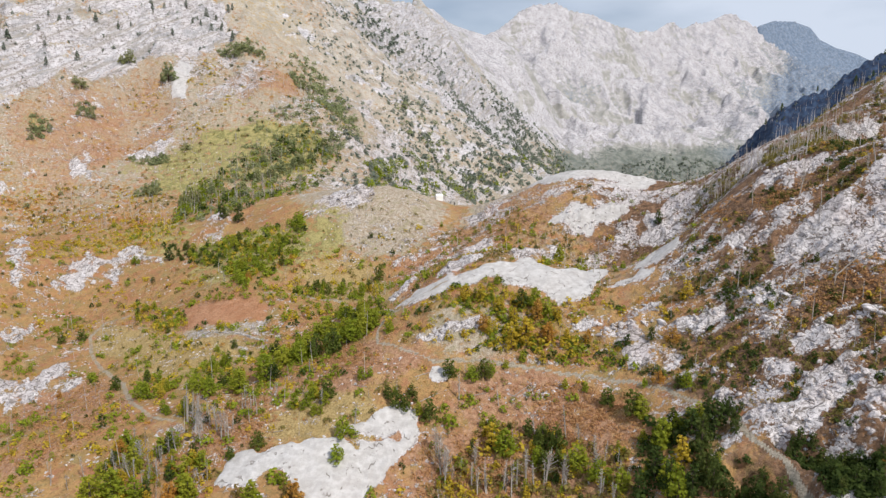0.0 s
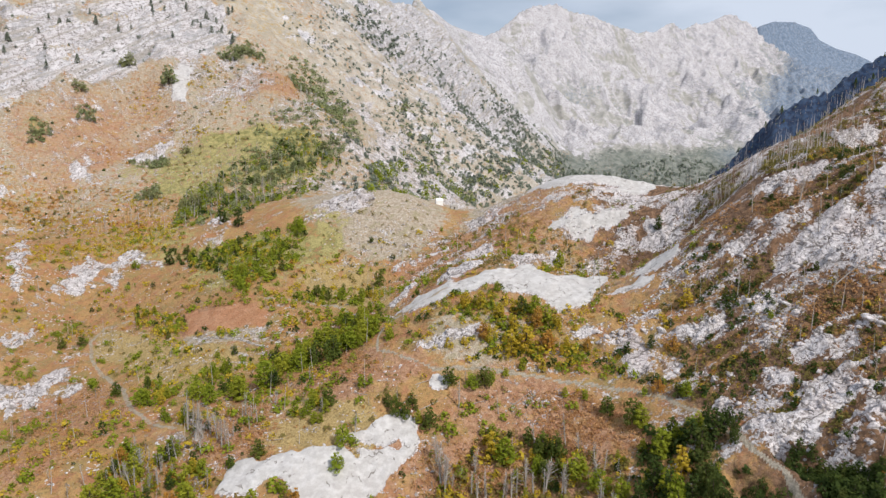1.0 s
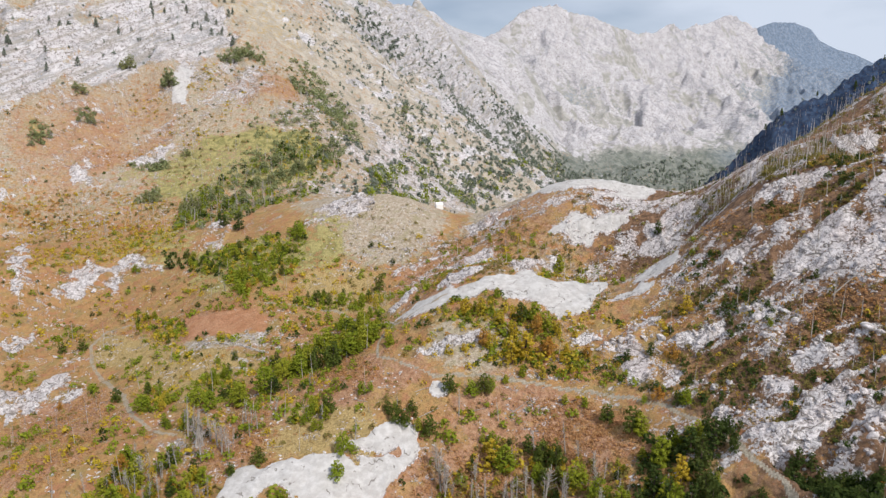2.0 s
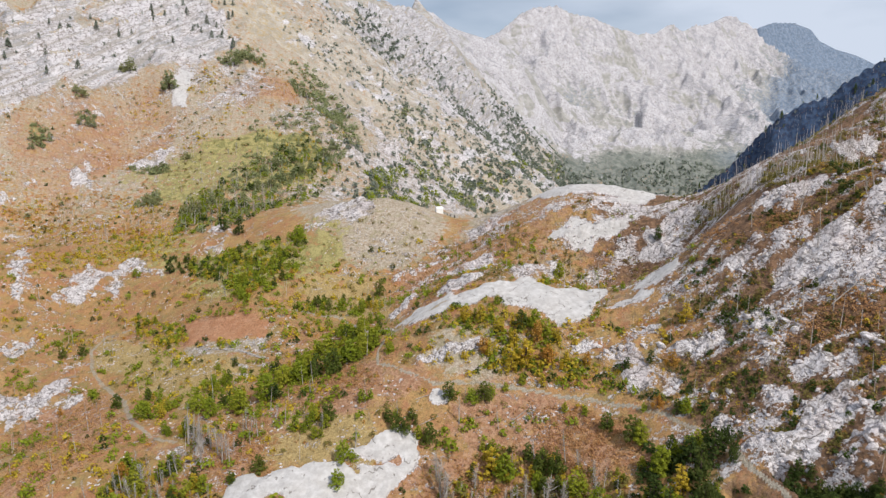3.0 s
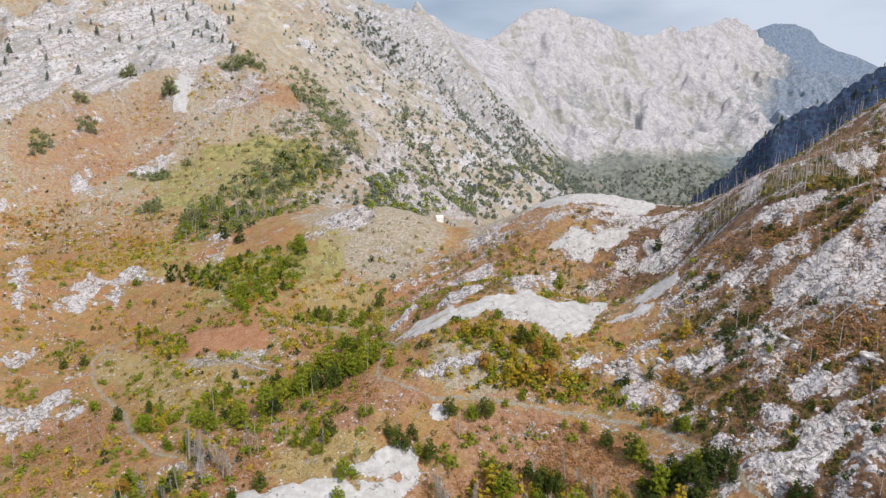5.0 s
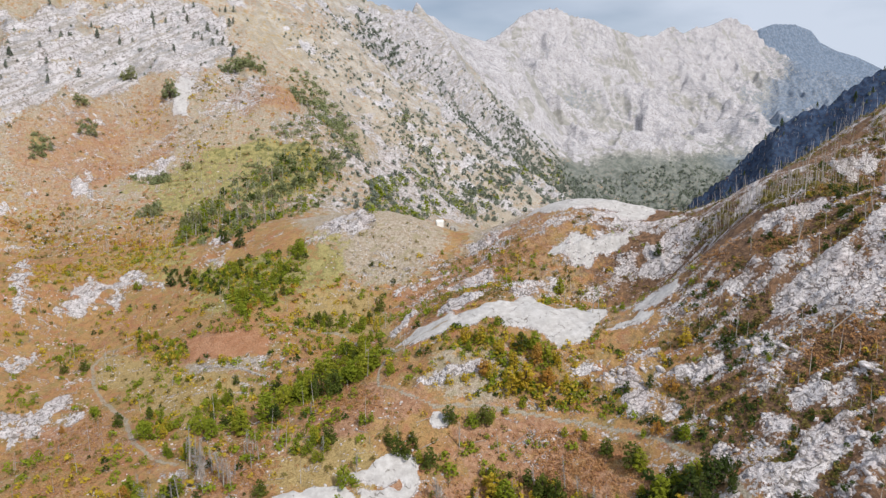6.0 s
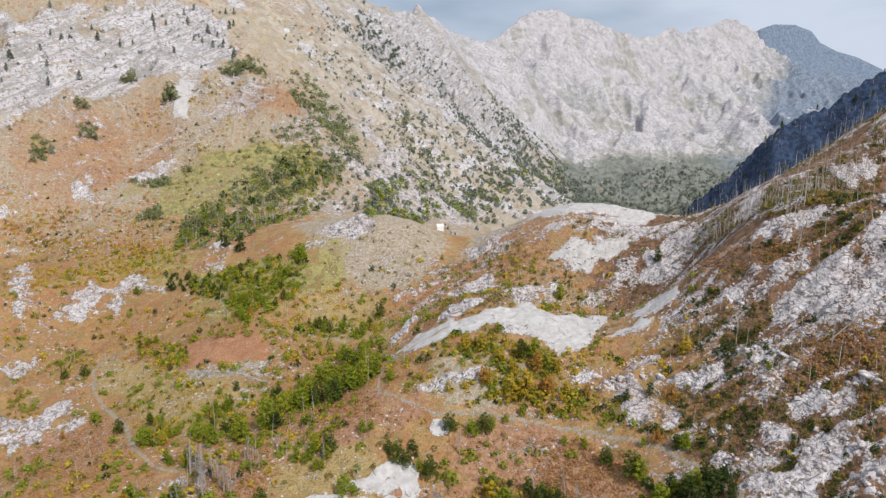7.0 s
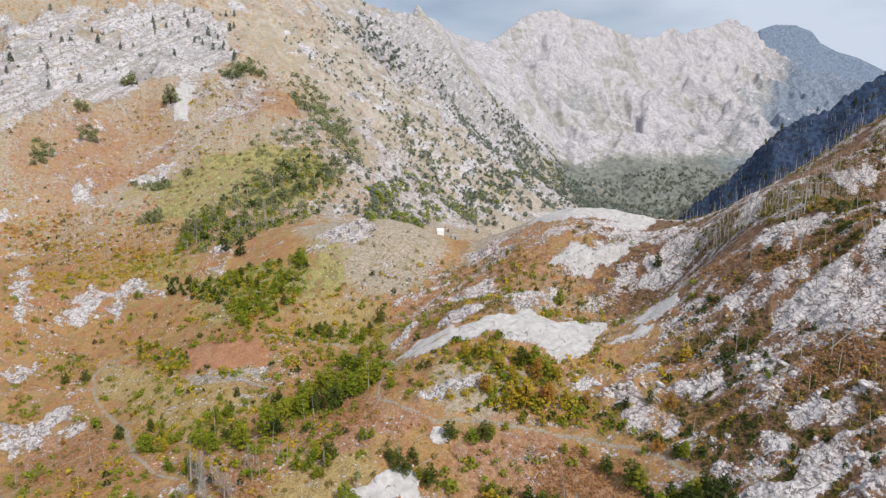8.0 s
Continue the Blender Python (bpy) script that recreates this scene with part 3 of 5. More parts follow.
WALL_LINE = [(-116.4, 321.2), (-104.6, 316.4), (-92.4, 311.0), (-78.6, 302.6)]
HUT_PLACE = [-2.5, 448.0]


def inside(x, y, pts):
    """Distance inside (+) or outside (-) a patch outline."""
    q = np.array(pts, float)
    best, odd = np.full(x.shape, 1e9), np.zeros(x.shape, bool)
    for (ax, ay), (bx, by) in zip(q, np.roll(q, -1, 0)):
        dx, dy = bx - ax, by - ay
        t = np.clip(((x - ax) * dx + (y - ay) * dy) / (dx * dx + dy * dy + 1e-9), 0, 1)
        best = np.minimum(best, np.hypot(x - ax - t * dx, y - ay - t * dy))
        if abs(dy) > 1e-9:
            odd ^= ((ay > y) != (by > y)) & (x < ax + (y - ay) * dx / dy)
    return np.where(odd, best, -best)


def patch(x, y, outlines, soft, ragged):
    """How far a point lies in any of the outlines (0 to 1), with ragged edges."""
    out = np.zeros(x.shape)
    for pts in outlines:
        px, py = zip(*pts)
        m = soft + ragged * 2
        k = (x > min(px) - m) & (x < max(px) + m) & (y > min(py) - m) & (y < max(py) + m)
        if k.any():
            xx, yy = x[k], y[k]
            d = inside(xx, yy, pts) + ragged * layers(xx, yy, ragged * 3 + 2, 3, 61)
            out[k] = np.maximum(out[k], step(-soft, soft, d))
    return out


def track(x, y, line, half):
    out = np.zeros(x.shape)
    for (ax, ay), (bx, by) in zip(line, line[1:]):
        k = (x > min(ax, bx) - 9) & (x < max(ax, bx) + 9) & (y > min(ay, by) - 9) & (y < max(ay, by) + 9)
        if k.any():
            dx, dy = bx - ax, by - ay
            t = np.clip(((x[k] - ax) * dx + (y[k] - ay) * dy) / (dx * dx + dy * dy), 0, 1)
            d = np.hypot(x[k] - ax - t * dx, y[k] - ay - t * dy)
            out[k] = np.maximum(out[k], 1 - step(half * 0.7, half * 1.35, d + 0.3 * grain(x[k], y[k], 3, 5)))
    return out


def rock_share(x, y):
    """Bare pale limestone, 0 to 1."""
    slab = patch(x, y, SLABS, 0.8, 2.2) * (1 - 0.8 * patch(x, y, TURF, 1.0, 2.0))
    craggy = patch(x, y, OUTCROPS, 1.8, 4.2)
    return slab, craggy


def land(x, y):
    """Height of the ground with the roughness of its rock."""
    x, y = np.asarray(x, float), np.asarray(y, float)
    z = broad_land(x, y)
    slab, craggy = rock_share(x, y)
    near = 1 - step(600, 900, y)
    east = step(60, 130, x) * near
    z = z + near * (layers(x, y, 26, 3, 3) * 1.0 + 0.25 * layers(x, y, 4, 2, 9))
    z = z - 7.0 * patch(x, y, SHADY, 2.5, 2.0)  # hollows by the road, dug so their upper banks cast shade
    # tilted limestone ribs on the east side
    rib = east_ribs(x, y)
    z = z + east * (0.8 * rib)
    z = z + craggy * near * (1.1 + 1.0 * rib * east + 1.7 * (ridged(x * 0.45, y + 0.1 * x, 5.0, 3, 19) - 0.5)) + slab * (0.9 + 0.25 * layers(x, y, 9, 3, 23))
    # beds of the western cliff
    cliff = patch(x, y, CLIFFS, 10, 17)
    bed = cliff_bed(x, y, z)
    z = z + cliff * (17 * (step(0.40, 1.0, bed) - bed) + 3.4 * ridged(x * 0.9 - 0.5 * y, 0.3 * y + 0.2 * x, 12, 3, 31))
    mid = step(560, 760, y) * (1 - step(1500, 1700, y))
    z = z + mid * (9 * ridged(x + 0.5 * y, y * 0.5, 85, 4, 35) + 2.0 * layers(x, y, 14, 2, 37))
    return z + EYE


# ---------------------------------------------------------------- materials
class Nodes:
    """A small helper to wire a material."""

    def __init__(self, name):
        self.mat = bpy.data.materials.new(name)
        self.mat.use_nodes = True
        self.n, self.l = self.mat.node_tree.nodes, self.mat.node_tree.links
        self.bsdf = self.n["Principled BSDF"]
        self.bsdf.inputs["Specular IOR Level"].default_value = 0.25
        co = self.n.new("ShaderNodeTexCoord")
        self.place = co.outputs["Object"]

    def put(self, socket, value):
        if hasattr(value, "is_linked"):
            self.l.new(value, socket)
        else:
            socket.default_value = value

    def noise(self, size, detail=3, rough=0.55, flat=(1, 1, 1), lift=0.0, turn=(0, 0, 0)):
        m = self.n.new("ShaderNodeMapping")
        m.inputs["Scale"].default_value = [f / size for f in flat]
        m.inputs["Location"].default_value = (lift, lift * 0.7, lift * 1.3)
        source = self.place
        if any(turn):
            first = self.n.new("ShaderNodeMapping")
            first.inputs["Rotation"].default_value = [radians(v) for v in turn]
            self.l.new(self.place, first.inputs["Vector"])
            source = first.outputs[0]
        self.l.new(source, m.inputs["Vector"])
        t = self.n.new("ShaderNodeTexNoise")
        t.inputs["Scale"].default_value, t.inputs["Detail"].default_value, t.inputs["Roughness"].default_value = 1, detail, rough
        self.l.new(m.outputs[0], t.inputs["Vector"])
        return t.outputs["Fac"]

    def seams(self, size, width, flat=(1, 1, 1), lift=0.0, turn=(0, 0, 0)):
        """Thin wandering joints: 1 on the joint, 0 beside it."""
        d = self.math("ABSOLUTE", self.math("SUBTRACT", self.noise(size, 3, 0.55, flat, lift, turn), 0.5))
        return self.ramp(d, 0.0, width, 1.0, 0.0)

    def math(self, op, a, b=0.0):
        m = self.n.new("ShaderNodeMath")
        m.operation = op
        self.put(m.inputs[0], a)
        self.put(m.inputs[1], b)
        return m.outputs[0]

    def ramp(self, v, lo, hi, a=0.0, b=1.0):
        m = self.n.new("ShaderNodeMapRange")
        m.interpolation_type = "SMOOTHSTEP"
        self.put(m.inputs["Value"], v)
        m.inputs["From Min"].default_value, m.inputs["From Max"].default_value = lo, hi
        m.inputs["To Min"].default_value, m.inputs["To Max"].default_value = a, b
        return m.outputs[0]

    def mix(self, fac, a, b):
        m = self.n.new("ShaderNodeMix")
        m.data_type = "RGBA"
        self.put(m.inputs[0], fac)
        self.put(m.inputs[6], (*a, 1) if isinstance(a, tuple) else a)
        self.put(m.inputs[7], (*b, 1) if isinstance(b, tuple) else b)
        return m.outputs[2]

    def share(self, name):
        a = self.n.new("ShaderNodeAttribute")
        a.attribute_name = name
        return a.outputs["Fac"]

    def bump(self, height, depth, strength=0.6):
        b = self.n.new("ShaderNodeBump")
        b.inputs["Strength"].default_value, b.inputs["Distance"].default_value = strength, depth
        self.put(b.inputs["Height"], height)
        self.l.new(b.outputs[0], self.bsdf.inputs["Normal"])

    def done(self, colour, rough=0.9):
        self.put(self.bsdf.inputs["Base Color"], (*colour, 1) if isinstance(colour, tuple) else colour)
        self.put(self.bsdf.inputs["Roughness"], rough)
        return self.mat


def limestone_colour(k):
    """Pale grey limestone with warm stains and grey weathering."""
    c = k.mix(k.ramp(k.noise(6.0, 4), 0.35, 0.7), (0.585, 0.55, 0.56), (0.71, 0.675, 0.685))
    c = k.mix(k.ramp(k.noise(1.6, 5, 0.7, lift=3), 0.50, 0.72, 0, 0.5), c, (0.34, 0.315, 0.325))
    c = k.mix(k.ramp(k.noise(13.0, 4, lift=7), 0.44, 0.68, 0, 0.6), c, (0.55, 0.475, 0.47))
    return c


def ground_material():
    k = Nodes("mountain_ground")
    fine, mid, wide = k.noise(0.8, 4, 0.7), k.noise(5.0, 5, 0.65), k.noise(26.0, 4, 0.6)
    clump = k.noise(2.0, 4, 0.7, lift=5)

    def soft_edge(name, spread=0.9, lo=0.36, hi=0.72):
        jitter = k.math("MULTIPLY", k.math("SUBTRACT", k.math("ADD", k.math("MULTIPLY", mid, 0.65), k.math("MULTIPLY", clump, 0.35)), 0.5), spread * 3.8)
        return k.ramp(k.math("ADD", k.share(name), jitter), lo, hi)

    soil = k.mix(k.ramp(wide, 0.35, 0.65), (0.375, 0.20, 0.088), (0.41, 0.25, 0.105))
    soil = k.mix(k.ramp(mid, 0.46, 0.66, 0, 0.7), soil, (0.28, 0.205, 0.08))
    soil = k.mix(k.ramp(k.noise(7.0, 5, 0.65, lift=21), 0.48, 0.62, 0, 0.85), soil, (0.35, 0.16, 0.085))
    soil = k.mix(k.ramp(k.noise(9.0, 4, 0.6, lift=31), 0.55, 0.70, 0, 0.4), soil, (0.42, 0.33, 0.20))
    soil = k.mix(k.ramp(k.noise(3.6, 5, 0.7, lift=35), 0.50, 0.64, 0, 0.5), soil, (0.20, 0.125, 0.055))
    soil = k.mix(k.ramp(k.noise(11.0, 5, 0.7, lift=37), 0.50, 0.62, 0, 0.55), soil, (0.235, 0.20, 0.075))
    straw = k.mix(k.ramp(fine, 0.35, 0.65), (0.345, 0.245, 0.10), (0.42, 0.315, 0.145))
    straw = k.mix(k.ramp(mid, 0.46, 0.64, 0, 0.6), straw, (0.27, 0.20, 0.085))
    c = k.mix(soft_edge("straw", 0.6), soil, straw)
    pale = k.mix(k.ramp(clump, 0.38, 0.6), (0.315, 0.255, 0.185), (0.445, 0.385, 0.315))
    pale = k.mix(k.ramp(mid, 0.50, 0.64, 0, 0.7), pale, (0.30, 0.27, 0.16))
    # turf grows greyer with distance, haze put into its colour
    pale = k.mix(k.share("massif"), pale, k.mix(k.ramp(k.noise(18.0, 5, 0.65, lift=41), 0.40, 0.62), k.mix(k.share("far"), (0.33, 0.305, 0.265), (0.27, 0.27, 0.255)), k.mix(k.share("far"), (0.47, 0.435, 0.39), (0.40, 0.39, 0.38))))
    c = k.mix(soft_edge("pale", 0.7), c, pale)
    green = k.mix(k.ramp(mid, 0.42, 0.60), (0.20, 0.195, 0.07), (0.36, 0.315, 0.13))
    c = k.mix(soft_edge("meadow", 0.9), c, green)
    rust = k.mix(k.ramp(clump, 0.36, 0.64), (0.285, 0.142, 0.082), (0.42, 0.255, 0.16))
    rust = k.mix(k.ramp(k.noise(8.0, 4, 0.6, lift=15), 0.50, 0.68, 0, 0.8), rust, (0.42, 0.27, 0.11))
    c = k.mix(soft_edge("rust", 0.9), c, rust)
    c = k.mix(k.ramp(k.share("earth"), 0.3, 0.7, 0, 0.9), c, k.mix(k.ramp(mid, 0.38, 0.62), (0.36, 0.165, 0.085), (0.45, 0.24, 0.14)))
    heath = k.mix(k.ramp(clump, 0.38, 0.62), (0.095, 0.055, 0.036), (0.24, 0.14, 0.085))
    c = k.mix(soft_edge("heath", 0.8), c, heath)
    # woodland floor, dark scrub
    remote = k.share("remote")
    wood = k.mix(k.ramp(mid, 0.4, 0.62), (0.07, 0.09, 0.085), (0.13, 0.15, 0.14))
    # far woods paler and remote ones blue: haze put into base colour
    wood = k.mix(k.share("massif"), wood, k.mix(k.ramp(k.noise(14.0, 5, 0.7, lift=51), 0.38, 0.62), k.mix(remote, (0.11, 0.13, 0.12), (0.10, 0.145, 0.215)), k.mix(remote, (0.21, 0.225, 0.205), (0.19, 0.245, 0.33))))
    # the spur's shade, put into its ground as dark navy
    wood = k.mix(k.share("shaded"), wood, k.mix(k.ramp(mid, 0.4, 0.62), (0.010, 0.029, 0.075), (0.040, 0.078, 0.155)))
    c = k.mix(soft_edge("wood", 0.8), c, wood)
    c = k.mix(k.ramp(fine, 0.32, 0.56, 0.45, 0), c, (0.12, 0.085, 0.04))
    # bare stone: joints along and across, dirt and painted crevice shade in them
    stone = limestone_colour(k)
    # slabs get a darker copy of the same rock, offsetting their full sun
    stone = k.mix(k.ramp(k.share("slab"), 0.3, 0.9, 0, 0.75), stone, k.mix(k.ramp(k.noise(2.5, 4), 0.35, 0.7), (0.34, 0.33, 0.315), (0.49, 0.485, 0.475)))
    # massif stone pulled to bluer grey, distance haze put into its colour
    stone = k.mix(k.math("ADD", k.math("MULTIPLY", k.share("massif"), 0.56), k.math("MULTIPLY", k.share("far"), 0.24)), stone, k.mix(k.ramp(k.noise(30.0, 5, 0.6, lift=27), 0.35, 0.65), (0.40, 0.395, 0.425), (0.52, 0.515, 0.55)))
    along = k.seams(7.0, 0.045, (1.0, 0.6, 1.6), 2, (0, 20, 25))
    across = k.seams(3.0, 0.05, (1.3, 0.7, 0.7), 6)
    pits = k.ramp(k.noise(0.9, 5, 0.75, (0.6, 1, 1), lift=4), 0.48, 0.62)
    joints = k.math("MAXIMUM", k.math("MULTIPLY", along, k.ramp(mid, 0.35, 0.55)), k.math("MULTIPLY", across, k.ramp(clump, 0.42, 0.6)))
    marks = k.math("MAXIMUM", joints, k.math("MULTIPLY", pits, k.ramp(k.share("massif"), 0.2, 0.8, 0.58, 0.12)))
    marks = k.math("MULTIPLY", marks, k.ramp(k.share("slab"), 0.3, 0.9, 0.9, 0.10))
    cleft = k.math("MULTIPLY", k.seams(9.0, 0.022, (1.0, 0.7, 1.0), 19), k.ramp(k.noise(3.0, 3, lift=23), 0.48, 0.60))
    marks = k.math("MAXIMUM", marks, k.math("MULTIPLY", cleft, k.ramp(k.share("slab"), 0.3, 0.9, 0, 0.75)))
    stone = k.mix(marks, stone, (0.115, 0.095, 0.075))
    lumps = k.math("ADD", k.math("MULTIPLY", k.noise(1.2, 5, 0.75, lift=9), 0.55), k.math("MULTIPLY", k.noise(7.0, 4, 0.6, (1, 1.6, 1), 11, (0, 0, 20)), 0.45))
    massif = k.share("massif")
    great = k.noise(34.0, 5, 0.68, (1, 0.8, 1.3), 13)
    great = k.math("ADD", k.math("MULTIPLY", k.math("SUBTRACT", great, 0.5), k.ramp(k.share("far"), 0.2, 0.9, 1.0, 0.3)), 0.5)
    lumps = k.math("ADD", k.math("MULTIPLY", lumps, k.math("SUBTRACT", 1.0, massif)), k.math("MULTIPLY", great, massif))
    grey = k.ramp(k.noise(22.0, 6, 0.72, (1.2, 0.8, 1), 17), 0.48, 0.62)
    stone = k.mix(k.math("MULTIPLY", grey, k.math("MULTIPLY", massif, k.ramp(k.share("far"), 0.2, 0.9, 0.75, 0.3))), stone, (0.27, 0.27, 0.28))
    # dark slanting fissures of the far wall
    fissure = k.math("MAXIMUM", k.math("MULTIPLY", k.seams(75.0, 0.03, (1.6, 1.0, 0.55), 71, (0, 28, 0)), k.ramp(k.noise(90.0, 3, lift=73), 0.42, 0.58)),
                     k.math("MULTIPLY", k.seams(40.0, 0.035, (0.5, 0.5, 1.7), 77, (0, -20, 0)), k.ramp(k.noise(110.0, 3, lift=79), 0.46, 0.60)))
    stone = k.mix(k.math("MULTIPLY", fissure, k.math("MULTIPLY", k.share("far"), 0.6)), stone, (0.20, 0.20, 0.22))
    bare = k.ramp(k.math("ADD", k.share("stony"), k.math("MULTIPLY", k.math("SUBTRACT", lumps, 0.5), 3.6)), 0.42, 0.54)
    # thin beds of the cliffs
    beds = k.noise(3.2, 4, 0.6, (0.06, 0.06, 1.0), 1, (0, 38, 0))
    lines = k.math("MULTIPLY", k.ramp(beds, 0.50, 0.60), k.ramp(k.share("bedded"), 0.2, 0.8, 0, 0.6))
    stone = k.mix(lines, stone, (0.27, 0.245, 0.21))
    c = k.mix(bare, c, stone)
    gravel = k.mix(k.ramp(fine, 0.35, 0.65), (0.25, 0.22, 0.17), (0.37, 0.33, 0.27))
    c = k.mix(k.ramp(k.math("ADD", k.share("track"), k.math("MULTIPLY", k.math("SUBTRACT", clump, 0.5), 1.2)), 0.35, 0.75), c, gravel)
    relief = k.math("SUBTRACT", k.math("ADD", k.math("MULTIPLY", fine, 0.5), clump), k.math("MULTIPLY", k.math("MULTIPLY", marks, bare), 0.7))
    relief = k.math("MULTIPLY", relief, k.math("MINIMUM", k.ramp(k.share("slab"), 0.2, 0.9, 1.0, 0.3), k.ramp(bare, 0.0, 1.0, 1.0, 0.8)))
    # great slanting gullies and ledges of the far wall
    ledges = k.math("ADD", k.noise(60.0, 6, 0.62, (1.5, 0.7, 1.0), 61, (0, 35, 0)), k.math("MULTIPLY", k.noise(22.0, 5, 0.6, (0.35, 0.35, 1.6), 67, (0, 36, 0)), 0.5))
    relief = k.math("ADD", k.math("MULTIPLY", relief, k.ramp(massif, 0.1, 0.9, 1.0, 0.25)), k.math("MULTIPLY", ledges, k.math("MULTIPLY", massif, k.ramp(k.share("far"), 0.2, 0.9, 12.0, 2.0))))
    k.bump(relief, 1.5, 0.7)
    return k.done(c, 0.95)


GROUND = ground_material()


def leaf_material(name, low, high, turn):
    """Foliage: every plant and every leaf spray a little different."""
    k = Nodes(name)
    info = k.n.new("ShaderNodeObjectInfo")
    isl = k.n.new("ShaderNodeNewGeometry")
    c = k.mix(k.math("ADD", k.math("MULTIPLY", isl.outputs["Random Per Island"], 0.6), k.math("MULTIPLY", k.noise(1.6, 2), 0.4)), low, high)
    c = k.mix(k.ramp(info.outputs["Random"], 0.3, 1.0, 0, 0.45), c, turn)
    k.bsdf.inputs["Specular IOR Level"].default_value = 0.2
    tr = k.n.new("ShaderNodeBsdfTranslucent")
    k.put(tr.inputs["Color"], c)
    mixs = k.n.new("ShaderNodeMixShader")
    mixs.inputs[0].default_value = 0.48
    k.done(c, 0.75)
    k.l.new(k.bsdf.outputs[0], mixs.inputs[1])
    k.l.new(tr.outputs[0], mixs.inputs[2])
    k.l.new(mixs.outputs[0], k.n["Material Output"].inputs["Surface"])
    return k.mat


LEAF = {"dark": leaf_material("dark_leaves", (0.03, 0.056, 0.014), (0.10, 0.14, 0.028), (0.14, 0.155, 0.036)),
        "deep": leaf_material("deep_green_leaves", (0.062, 0.092, 0.018), (0.165, 0.205, 0.036), (0.22, 0.22, 0.045)),
        "green": leaf_material("green_leaves", (0.165, 0.22, 0.018), (0.345, 0.395, 0.036), (0.48, 0.43, 0.05)),
        "lime": leaf_material("bright_green_leaves", (0.20, 0.27, 0.02), (0.34, 0.40, 0.04), (0.32, 0.36, 0.04)),
        "ochre": leaf_material("yellowing_leaves", (0.44, 0.33, 0.034), (0.66, 0.49, 0.055), (0.44, 0.40, 0.05)),
        "russet": leaf_material("orange_brown_leaves", (0.42, 0.20, 0.04), (0.60, 0.34, 0.075), (0.46, 0.30, 0.07)),
        "olive": leaf_material("dull_olive_leaves", (0.17, 0.145, 0.042), (0.32, 0.265, 0.08), (0.36, 0.20, 0.075)),
        # lightened and greyed for ridge and far plants, haze put into leaf colour
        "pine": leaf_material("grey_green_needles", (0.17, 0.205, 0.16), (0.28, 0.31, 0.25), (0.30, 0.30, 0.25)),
        "sage": leaf_material("sage_leaves", (0.19, 0.225, 0.10), (0.34, 0.37, 0.185), (0.36, 0.34, 0.15)),
        "bracken": leaf_material("dry_bracken_fronds", (0.44, 0.24, 0.11), (0.60, 0.375, 0.185), (0.52, 0.35, 0.15)),
        "tuft": leaf_material("dry_grass_blades", (0.36, 0.235, 0.085), (0.49, 0.345, 0.14), (0.40, 0.27, 0.10))}


def bark_material(name, low, high):
    k = Nodes(name)
    info = k.n.new("ShaderNodeObjectInfo")
    c = k.mix(k.ramp(k.noise(0.35, 4, 0.6, (1, 1, 0.2)), 0.3, 0.7), low, high)
    c = k.mix(k.ramp(info.outputs["Random"], 0.4, 1.0, 0, 0.5), c, tuple(0.65 * v for v in low))
    return k.done(c, 0.9)


BARK = bark_material("brown_bark", (0.07, 0.052, 0.038), (0.16, 0.12, 0.09))
DEADWOOD = bark_material("bleached_deadwood", (0.30, 0.27, 0.245), (0.52, 0.485, 0.45))


def rock_material():
    k = Nodes("loose_limestone")
    c = limestone_colour(k)
    joints = k.math("MAXIMUM", k.seams(2.4, 0.035, (1, 0.6, 1.3)), k.math("MULTIPLY", k.seams(1.0, 0.05, (1, 1.2, 0.7), 3), 0.7))
    c = k.mix(k.math("MULTIPLY", joints, 0.7), c, (0.19, 0.165, 0.135))
    k.bump(k.math("SUBTRACT", k.noise(0.5, 5, 0.65), k.math("MULTIPLY", joints, 0.6)), 0.4, 0.7)
    return k.done(c, 0.92)


ROCK = rock_material()


# ---------------------------------------------------------------- the ground: one sheet from under the drone to the far peaks
def build_ground():
    """Columns spread with the distance, rows widen with it."""
    tail, w = [0.0], 4.0
    while tail[-1] < 2600:
        tail.append(tail[-1] + w)
        w *= 1.17
    tail = np.array(tail[1:])
    u = np.concatenate([-np.ones(len(tail)), np.linspace(-1, 1, 790), np.ones(len(tail))])
    off = np.concatenate([-tail[::-1], np.zeros(790), tail])
    ys = [-420.0]
    while ys[-1] < 4650:
        ys.append(ys[-1] + (22.0 if ys[-1] < 125 else max(1.0, 0.0047 * ys[-1])))
    ys = np.array(ys)
    gu, gy = np.meshgrid(u, ys)
    gx = gu * (0.66 * np.maximum(gy, 130) + 20) + off
    x, y = gx.ravel(), gy.ravel()
    z = land(x, y)
    co = np.stack([x, y, z], 1).astype(np.float32)
    nx, ny = len(u), len(ys)
    a = (np.arange(ny - 1)[:, None] * nx + np.arange(nx - 1)).ravel()
    quads = np.stack([a, a + 1, a + nx + 1, a + nx], 1).astype(np.int32)
    me = bpy.data.meshes.new("ground")
    me.vertices.add(len(co))
    me.vertices.foreach_set("co", co.ravel())
    me.loops.add(quads.size)
    me.loops.foreach_set("vertex_index", quads.ravel())
    me.polygons.add(len(quads))
    me.polygons.foreach_set("loop_start", np.arange(0, quads.size, 4, dtype=np.int32))
    me.update(calc_edges=True)
    me.polygons.foreach_set("use_smooth", np.ones(len(quads), bool))
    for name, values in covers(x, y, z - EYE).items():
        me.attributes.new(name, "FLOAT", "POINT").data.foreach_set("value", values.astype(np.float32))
    me.materials.append(GROUND)
    return tagged(new("ground", me), "mountain valley ground of pale limestone, dry turf and red-brown bracken", "mountainside", kind="structure")


